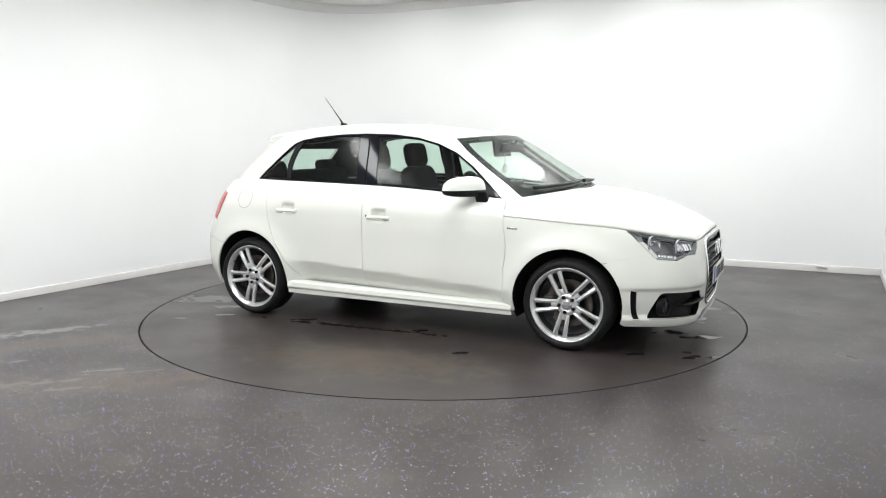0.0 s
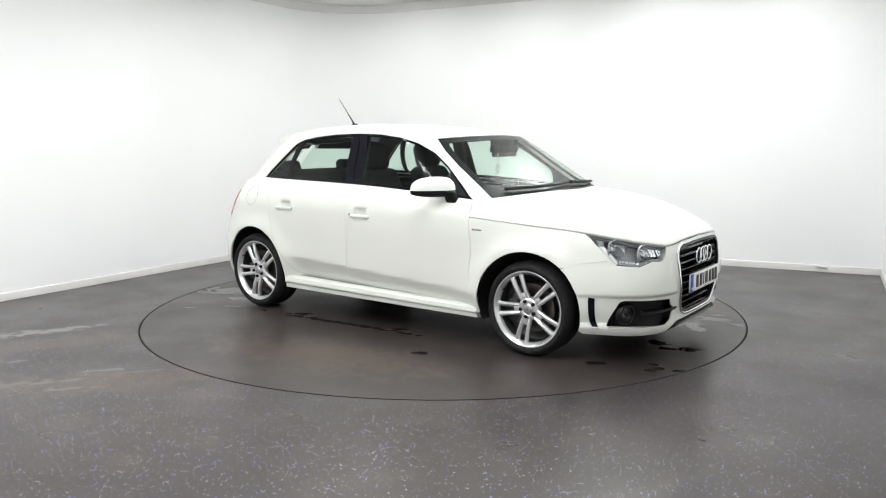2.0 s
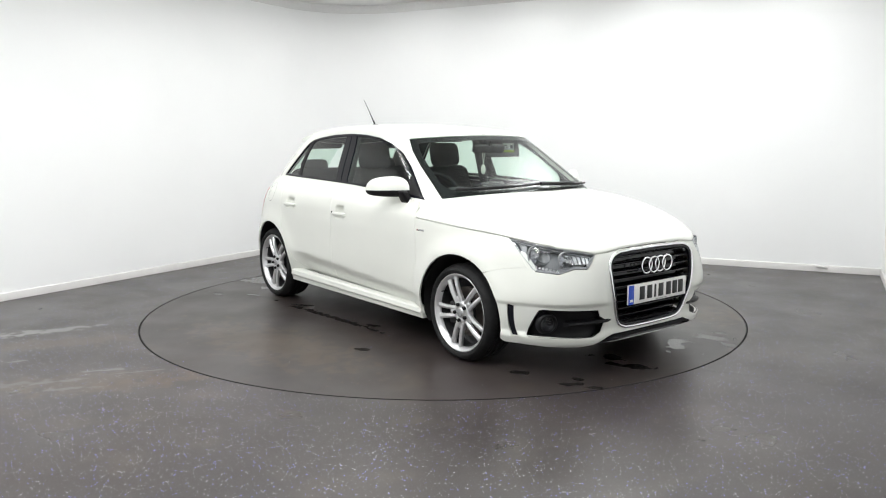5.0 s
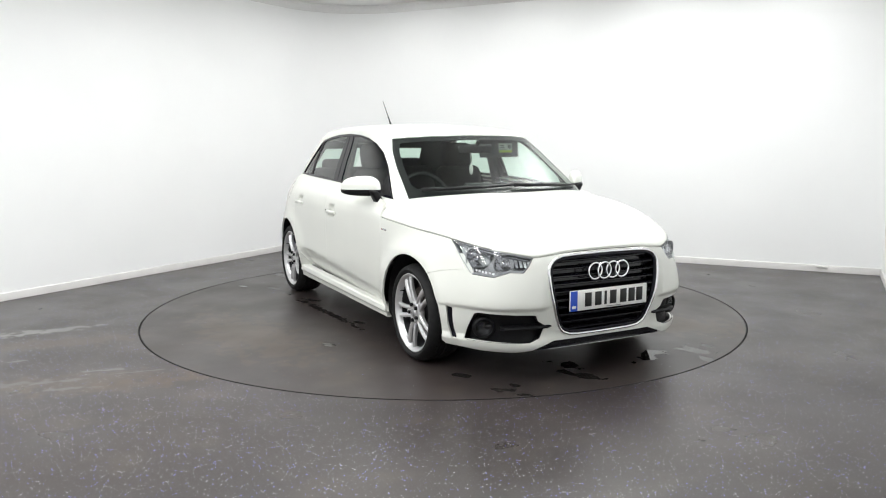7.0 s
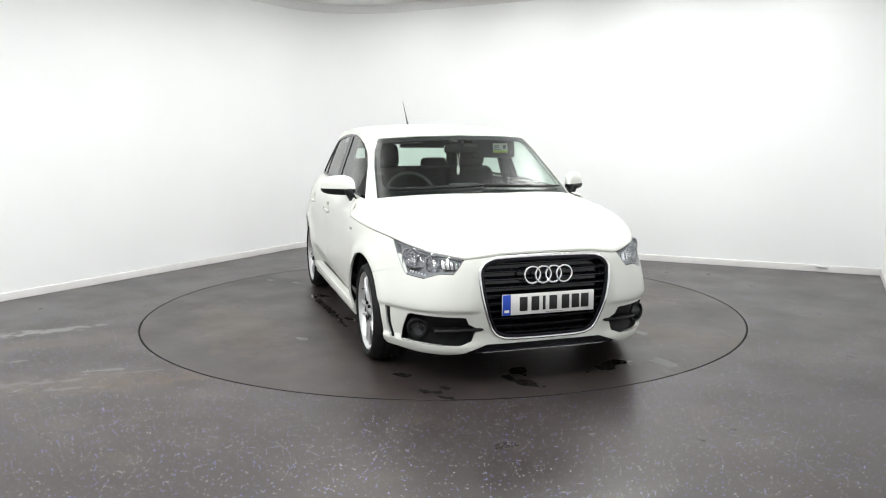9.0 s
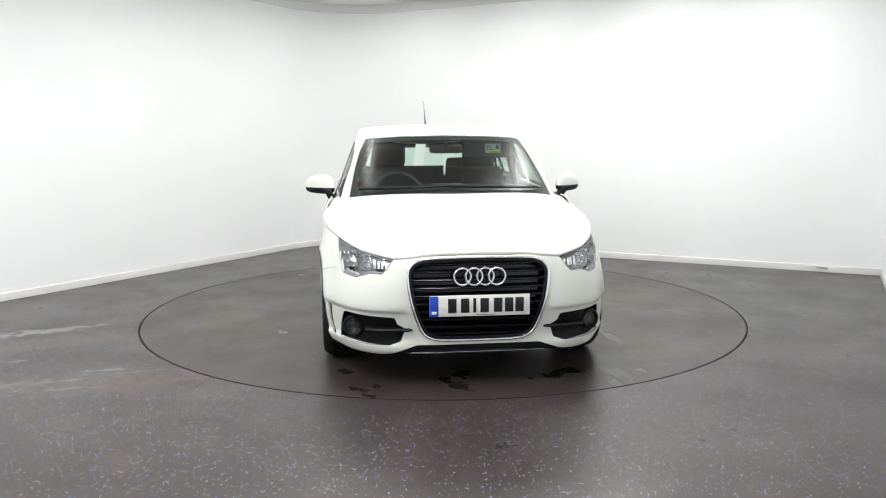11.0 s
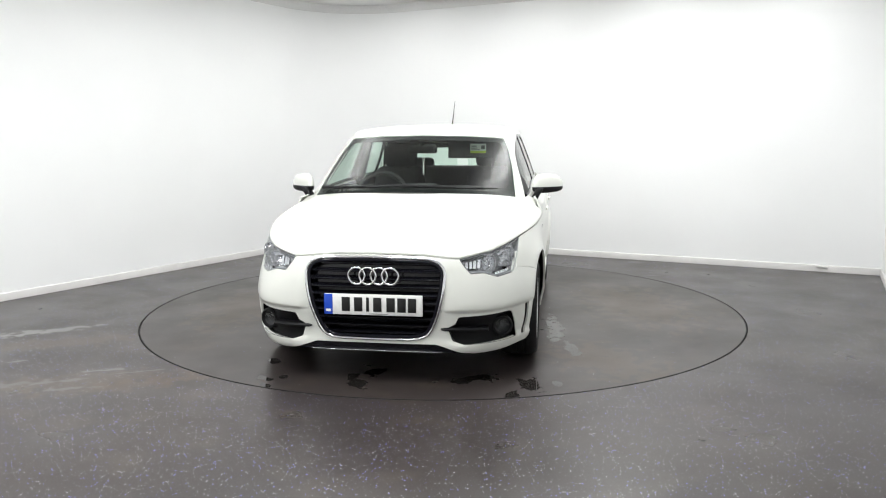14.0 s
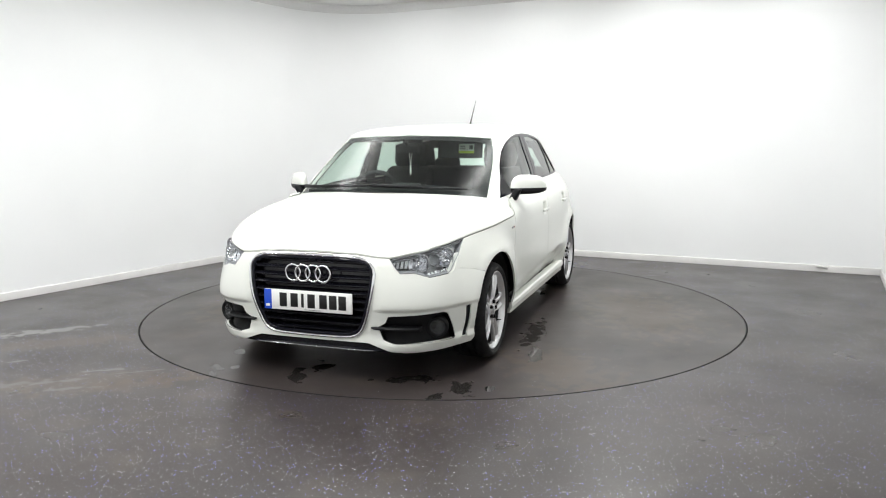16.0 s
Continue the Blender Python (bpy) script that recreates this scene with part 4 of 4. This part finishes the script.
        # web that joins the two bars near the hub
        rbox(bm, (.050, .016, .030), pose(.078, -.026, 0), .004, 2)
        bmesh.ops.transform(bm, matrix=Matrix.Rotation(t, 4, "Y"), verts=bm.verts)
        part("twin_spoke", bm, ALLOY, w, angle=25)
        bm = bmesh.new()
        lathe(bm, [(.0115, -.020), (.0115, -.006), (.0095, -.002), (.0005, -.002)], 12, Matrix.Translation((.049 * math.cos(t), .002, -.049 * math.sin(t))))
        part("wheel_bolt", bm, BLACK_PLASTIC, w)
    return w


wheel = make_wheel()
FACE = .830
wheel.matrix_basis = pose(AXLE, -FACE, WHEEL_R, 180, 0, 0)
copy_thing(wheel, pose(-AXLE, -FACE + .004, WHEEL_R, 180, 0, 0))
copy_thing(wheel, pose(AXLE, FACE, WHEEL_R, 0, 0, 0))
copy_thing(wheel, pose(-AXLE, FACE - .004, WHEEL_R, 0, 0, 0))

# cabin fittings
def rounded(name, size, m, mat, parent, bevel, label="", seg=4):
    return box(name, size, m, mat, parent, label, bevel, seg)


bm, rows = bmesh.new(), []
for i in range(21):
    y = -.66 + 1.32 * i / 20
    k = abs(y) / .66
    xf = 1.06 - .27 * k ** 2.2
    hood = .035 * math.exp(-((y + .36) / .17) ** 2) + .02 * math.exp(-((y) / .16) ** 2)
    rows.append([bm.verts.new(p) for p in ((xf, y, .965), (xf - .18, y, .968 + hood * .4), (.64, y, .962 + hood), (.555, y, .945 + hood), (.50, y, .88), (.52, y, .70), (.62, y, .55), (.9, y, .55))])
for a, b in zip(rows, rows[1:]):
    for k in range(7):
        bm.faces.new((a[k], a[k + 1], b[k + 1], b[k]))
dash = part("dashboard", bm, CABIN_DARK, car, "charcoal dashboard")
rounded("dash_screen", (.03, .22, .055), pose(.60, .0, .985, 0, -15, 0), CABIN_DARK, dash, .012)
for y in (-.56, .56):
    bm = bmesh.new()
    lathe(bm, [(.045, 0), (.045, .012), (.036, .014), (.030, .004), (.0005, .002)], 24, pose(.50, y, .86, 0, 0, 90))
    part("air_vent", bm, BLACK_GLOSS, dash)
# steering wheel on the right
bm = bmesh.new()
n = 40
M = pose(.425, -.33, .908, 0, -24, 0)
rows = [[bm.verts.new(M @ Vector((.016 * math.cos(b), (.182 + .016 * math.sin(b)) * math.cos(2 * math.pi * a / n), (.182 + .016 * math.sin(b)) * math.sin(2 * math.pi * a / n)))) for b in np.linspace(0, 2 * math.pi, 10, endpoint=False)] for a in range(n)]
for a in range(n):
    for b in range(10):
        bm.faces.new((rows[a][b], rows[(a + 1) % n][b], rows[(a + 1) % n][(b + 1) % 10], rows[a][(b + 1) % 10]))
rbox(bm, (.05, .14, .11), M @ pose(.02, 0, 0), .03, 3)
rbox(bm, (.02, .34, .035), M @ pose(.015, 0, .01), .008, 2)
rbox(bm, (.02, .035, .17), M @ pose(.015, 0, -.09), .008, 2)
part("steering_wheel", bm, CABIN_DARK, car, "black leather steering wheel", angle=40)
# seats
for y, fx in ((-.355, .07), (.40, 0.0)):
    seat = rounded("front_seat", (.52, .50, .20), pose(-.10 + fx, y, .50, 0, -8, 0), CLOTH, car, .07, "black cloth front seat")
    bm = bmesh.new()
    vs = rbox(bm, (.16, .47, .60), None, .07, 4)
    for v in vs:
        v.co.y *= 1 - .18 * max(0, v.co.z / .3)
        v.co.x += .05 * (v.co.y / .23) ** 2
    bmesh.ops.transform(bm, matrix=pose(-.40 + fx, y, .80, 0, -17, 0), verts=bm.verts)
    part("seat_back", bm, CLOTH, seat)
    bm = bmesh.new()
    vs = rbox(bm, (.12, .275, .205), None, .058, 4)
    bmesh.ops.transform(bm, matrix=pose(-.465 + fx, y, 1.185, 0, -12, 0), verts=bm.verts)
    part("headrest", bm, CLOTH, seat, "rounded black headrest")
    for dy in (-.06, .06):
        tube("headrest_post", [(-.455 + fx, y + dy, 1.00), (-.475 + fx, y + dy, 1.11)], .006, CHROME, seat)
bench = rounded("rear_seat", (.50, 1.20, .22), pose(-.95, 0, .52, 0, -8, 0), CLOTH, car, .07, "black cloth rear bench")
rounded("seat_back", (.15, 1.18, .56), pose(-1.25, 0, .80, 0, -20, 0), CLOTH, bench, .06)
for y in (-.36, .36):
    bm = bmesh.new()
    vs = rbox(bm, (.09, .25, .13), None, .04, 4)
    bmesh.ops.transform(bm, matrix=pose(-1.345, y, 1.08, 0, -16, 0), verts=bm.verts)
    part("headrest", bm, CLOTH, bench)
rounded("parcel_shelf", (.26, 1.08, .03), pose(-1.45, 0, .97), CLOTH, car, .01)
rounded("centre_console", (.80, .20, .22), pose(.15, 0, .45), CABIN_DARK, car, .04)
for y in (-.70, .70):
    rounded("door_lining", (1.62, .05, .58), pose(-.29, y, .64), CABIN_DARK, car, .02)
for y in (-.585, .585):
    rounded("belt_pillar", (.09, .05, .42), pose(-.27, y * 1.08, 1.15, 14 * (1 if y > 0 else -1), 0, 0), CABIN_DARK, car, .02)
# interior mirror, ornament, stickers, visors
mir = box("interior_mirror", (.035, .235, .062), pose(.555, .0, 1.249, 0, 8, -22), BLACK_PLASTIC, car, "black interior mirror", bevel=.0165, seg=4)
box("mirror_glass", (.004, .215, .046), pose(.537, -.007, 1.247, 0, 8, -22), CHROME, mir, bevel=.002)
tube("mirror_stem", [(.56, 0, 1.262), (.59, 0, 1.300)], .012, BLACK_PLASTIC, mir)
tube("cord", [(.50, -.014, 1.235), (.50, -.003, 1.135)], .0018, STICKER_W, mir)
tube("cord", [(.50, .012, 1.235), (.50, -.003, 1.135)], .0018, STICKER_W, mir)
bm = bmesh.new()
lathe(bm, [(.0005, .006), (.012, .005), (.019, .003), (.021, 0), (.019, -.003), (.012, -.005), (.0005, -.006)], 24, Matrix.Translation((.50, -.003, 1.10)) @ Matrix.Rotation(radians(10), 4, "Z") @ Matrix.Diagonal((1, 1, 1.75, 1)))
part("pendant", bm, STICKER_W, mir, "small oval white pendant")
VISOR = pose(.345, .32, 1.252, 0, -8, 0)
visor = box("sun_visor", (.022, .335, .145), VISOR, CABIN_DARK, car, "lowered dark grey sun visor", bevel=.009, seg=3)
st = box("visor_label", (.0016, .115, .068), VISOR @ pose(.0125, .052, -.004), STICKER_W, visor, "white and lime warning label", bevel=0)
box("label_band", (.001, .115, .016), VISOR @ pose(.0140, .052, -.030), STICKER_Y, visor, bevel=0)
for dy, dz, w, h in ((-.030, .012, .040, .008), (-.030, -.002, .046, .006), (.034, .004, .026, .028), (-.02, -.014, .06, .004)):
    box("label_print", (.001, w, h), VISOR @ pose(.0140, .052 + dy, dz), GREY_PRINT, visor, bevel=0)
rounded("sun_visor", (.14, .34, .018), pose(.34, -.29, 1.318, 0, 12, 0), CABIN_DARK, car, .008)

# wipers and scuttle
bm, prev = bmesh.new(), None
for j in range(29):
    y = -.66 + 1.32 * j / 28
    x = cowl_x(y)
    z = .992 - .05 * (abs(y) / .66) ** 2.2
    ringv = [bm.verts.new((x + dx, y, z + dz)) for dx, dz in ((.03, -.012), (-.02, -.006), (-.075, .004), (-.075, -.05), (.03, -.05))]
    if prev:
        for k in range(5):
            bm.faces.new((prev[k], prev[(k + 1) % 5], ringv[(k + 1) % 5], ringv[k]))
    prev = ringv
part("scuttle", bm, BLACK_PLASTIC, car, angle=40)


def wiper(ya, yb, za, zb):
    pts = []
    for k in range(15):
        f = k / 14
        y, z = ya + (yb - ya) * f, za + (zb - za) * f
        u, _ = CABIN.front((y, z))[0]
        pts.append(tuple(CABIN(u, z) + CABIN.normal(u, z) * .014))
    w = tube("wiper_arm", [(p[0] + .006, p[1], p[2] + .006) for p in pts[:9]], .008, BLACK_PLASTIC, car, "black wiper arm", taper=[1.7, 1.4, 1.2, 1.1, 1, 1, .9, .8, .7])
    tube("wiper_blade", pts[2:], .0065, BLACK_PLASTIC, w)


wiper(.60, .02, .985, 1.012)
wiper(.03, -.56, 1.006, .992)

# ---- the room ----
def sweep(name, path, prof, mat, closed=False, label="", smooth=True):
    """Sweeps a profile of (inward, z) along a plan path that has the room on its left."""
    bm, rows = bmesh.new(), []
    n = len(path)
    for i, p in enumerate(path):
        a, b = path[max(0, i - 1)], path[min(n - 1, i + 1)]
        t1 = (p - a).normalized() if i else (b - p).normalized()
        t2 = (b - p).normalized() if i < n - 1 else t1
        t = (t1 + t2).normalized()
        nrm = Vector((-t.y, t.x)) / max(.3, t.dot(t1))
        rows.append([bm.verts.new((p.x + nrm.x * d, p.y + nrm.y * d, z)) for d, z in prof])
    k = len(prof)
    for a, b in zip(rows, rows[1:]):
        for i in range(k):
            bm.faces.new((a[i], a[(i + 1) % k], b[(i + 1) % k], b[i]))
    bm.faces.new(rows[0]), bm.faces.new(rows[-1])
    ob = part(name, bm, mat, None, label, angle=35)
    return tagged(ob, kind="structure")


cove = [room(COVE_R - COVE_R * math.cos(a), COVE_R - COVE_R * math.sin(a)) for a in np.linspace(0, math.pi / 2, 25)]
long_side = [room(0, ROOM_L)] + cove[:1]
back_side = [cove[-1], room(ROOM_W, 0)]
near_side = [ROOM[1], ROOM[2]]
end_side = [ROOM[2], ROOM[3]]
# orient so that the room lies to the left of the path
for nm, path in (("wall_west", long_side), ("wall_corner", cove), ("wall_north", back_side), ("wall_east", near_side), ("wall_south", end_side)):
    path = path[::-1]
    sweep(nm, path, [(0, 0), (0, CEIL + .04), (-.14, CEIL + .04), (-.14, 0)], WALL, label="smooth white painted studio wall")
around = (long_side[:1] + cove + [room(ROOM_W, 0)])[::-1]
sweep("baseboard", around, [(0, 0), (.014, 0), (.014, .056), (.011, .063), (.004, .066), (0, .066)], BOARD, label="off-white skirting board")
sweep("trim", around, [(0, CEIL - .094), (.006, CEIL - .092), (.010, CEIL - .082), (.022, CEIL - .05), (.040, CEIL - .022), (.056, CEIL - .010), (.060, CEIL - .002), (0, CEIL - .002)], TRIM_GREY, label="pale grey coving under the ceiling")
near_board = [ROOM[1] + E3 * .02, ROOM[2]][::-1]
sweep("baseboard_east", near_board, [(0, 0), (.014, 0), (.014, .056), (.011, .063), (.004, .066), (0, .066)], BOARD, label="off-white skirting board")
bm = bmesh.new()
pts = [ROOM[0] - E1 * .3 - E2 * .3, ROOM[1] + E1 * .3 - E2 * .3, ROOM[2] + E1 * .3 + E2 * .3, ROOM[3] - E1 * .3 + E2 * .3]
for z in (CEIL + .003, CEIL + .12):
    bm.faces.new([bm.verts.new((p.x, p.y, z)) for p in pts])
bm.verts.ensure_lookup_table()
for i in range(4):
    bm.faces.new((bm.verts[i], bm.verts[(i + 1) % 4], bm.verts[4 + (i + 1) % 4], bm.verts[4 + i]))
tagged(part("ceiling", bm, CEIL_MAT, None, "white painted ceiling", smooth=False), kind="structure")

q = room(5.72, .020)
chip = box("loose_trim", (.11, .018, .022), pose(q.x, q.y, .052, 0, 6, math.degrees(math.atan2(E1.y, E1.x))), BOARD, None, "small loose off-white trim piece on the skirting board", bevel=.006)
tagged(chip, category="trim piece")

# floor with a round opening, joint, turntable
TABLE_R, JOINT = 2.2622, .010
bm = bmesh.new()
N = 180
inner = [bm.verts.new((math.cos(2 * math.pi * i / N) * (TABLE_R + JOINT), math.sin(2 * math.pi * i / N) * (TABLE_R + JOINT), 0)) for i in range(N)]
deep = [bm.verts.new((v.co.x, v.co.y, -.05)) for v in inner]
outer = []
for i in range(N):
    d = Vector((math.cos(2 * math.pi * i / N), math.sin(2 * math.pi * i / N)))
    best = 99
    for q, r in zip(ROOM, ROOM[1:] + ROOM[:1]):
        e = Vector((q.y - r.y, r.x - q.x)).normalized()
        k = d.dot(e)
        if k > 1e-6:
            best = min(best, (q.dot(e) + .12) / k)
    outer.append(bm.verts.new((d.x * best, d.y * best, 0)))
for i in range(N):
    j = (i + 1) % N
    bm.faces.new((inner[i], inner[j], outer[j], outer[i])), bm.faces.new((deep[i], deep[j], inner[j], inner[i]))
fl = tagged(part("floor", bm, VINYL, None, "worn dark grey flecked vinyl floor", smooth=False), kind="structure")
bm = bmesh.new()
bm.faces.new([bm.verts.new((math.cos(2 * math.pi * i / 96) * 2.4, math.sin(2 * math.pi * i / 96) * 2.4, -.05)) for i in range(96)])
tagged(part("floor_pit", bm, GAP, None, "dark pit under the turntable", smooth=False), kind="structure")
bm = bmesh.new()
lathe(bm, [(.0005, 0), (1.0, 0), (2.0, 0), (TABLE_R - .002, 0), (TABLE_R, -.002), (TABLE_R, -.045)], N, pose(0, 0, 0, 0, 0, 0) @ Matrix(((1, 0, 0, 0), (0, 0, 1, 0), (0, 1, 0, 0), (0, 0, 0, 1))))
turntable = tagged(part("turntable", bm, VINYL_TABLE, None, "round vinyl-covered vehicle turntable flush with the floor", angle=30), category="turntable")
# added dark ring that draws the joint line; the table has no trim here
bm = bmesh.new()
lathe(bm, [(TABLE_R - .003, .0004), (TABLE_R, .0006), (TABLE_R + .002, -.001), (TABLE_R + .002, -.04)], N, Matrix(((1, 0, 0, 0), (0, 0, 1, 0), (0, 1, 0, 0), (0, 0, 0, 1))))
part("joint_ring", bm, GAP, turntable, "thin dark ring added to draw the turntable's joint line")
for a, b in (((1.480, -1.768), (2.90, -2.440)),):
    d = (Vector(b) - Vector(a)).normalized()
    n = Vector((-d.y, d.x)) * .0035
    bm = bmesh.new()
    q = [bm.verts.new((Vector(a) + (Vector(b) - Vector(a)) * f + n * s).to_3d() + Vector((0, 0, .0015))) for f, s in ((0, -1), (1, -1), (1, 1), (0, 1))]
    bm.faces.new(q)
    tagged(part("floor_seam", bm, SEAM, None, "welded joint in the vinyl", smooth=False), kind="structure")

# ceiling light panels, all out of view; powers weighted to even out the walls
# centre pair set strong to brighten the car's front from the camera end
PANELS = ([(1.65, b, .56 + .055 * b) for b in (1.75, 3.1, 4.5, 6.0, 7.5)] + [(4.4, b, 1.16 + .07 * b) for b in (1.75, 3.0, 4.3, 5.6, 7.0)] + [(3.1, b, 1.75) for b in (6.7, 8.2)]
          # weak row by the back wall, added only to brighten the wall tops
          + [(a, 1.05, w) for a, w in ((1.2, .10), (2.7, .16), (4.1, .22), (5.4, .32))])


def ceiling_light():
    t = tagged(new("ceiling_light"), "slim white fluorescent ceiling light, unseen, the back row added as fill", "ceiling light", "ceiling lights")
    bm = bmesh.new()
    for side in (1, -1):
        rbox(bm, (1.24, .02, .024), pose(0, side * .159, -.008), .003, 1)
        rbox(bm, (.03, .30, .024), pose(side * .605, 0, -.008), .003, 1)
    part("frame", bm, BOARD, t, angle=40)
    box("diffuser", (1.18, .30, .006), pose(0, 0, -.004), LIGHT, t, bevel=.001, seg=1)
    return t


turn = math.degrees(math.atan2(E2.y, E2.x))
src = ceiling_light()
for i, (a, b, w) in enumerate(PANELS):
    p = room(a, b)
    m = pose(p.x, p.y, CEIL, 0, 0, turn)
    if i == 0:
        src.matrix_basis = m
    else:
        copy_thing(src, m)
    la = bpy.data.lights.new("panel_light", "AREA")
    la.shape, la.size, la.size_y, la.energy, la.color = "RECTANGLE", 1.16, .28, PANEL_W * w, (.965, .985, .98)
    lo = new("panel_light", la)
    lo.matrix_basis = pose(p.x, p.y, CEIL - .03, 0, 0, turn)


def motions():
    """The turntable and the car on it turn together at an even pace."""
    a0, rate, ox, oy = -25.944, -5.215, .0430, -.0474
    rows_table, rows_car = [], []
    for i in range(33):
        t = i * .5
        th = a0 + rate * t
        c, s = math.cos(radians(th)), math.sin(radians(th))
        rows_table.append((t, pose(0, 0, 0, 0, 0, th)))
        rows_car.append((t, pose(c * ox - s * oy, s * ox + c * oy, .001, 0, 0, th)))
    walk(turntable, rows_table)
    walk(car, rows_car)


motions()
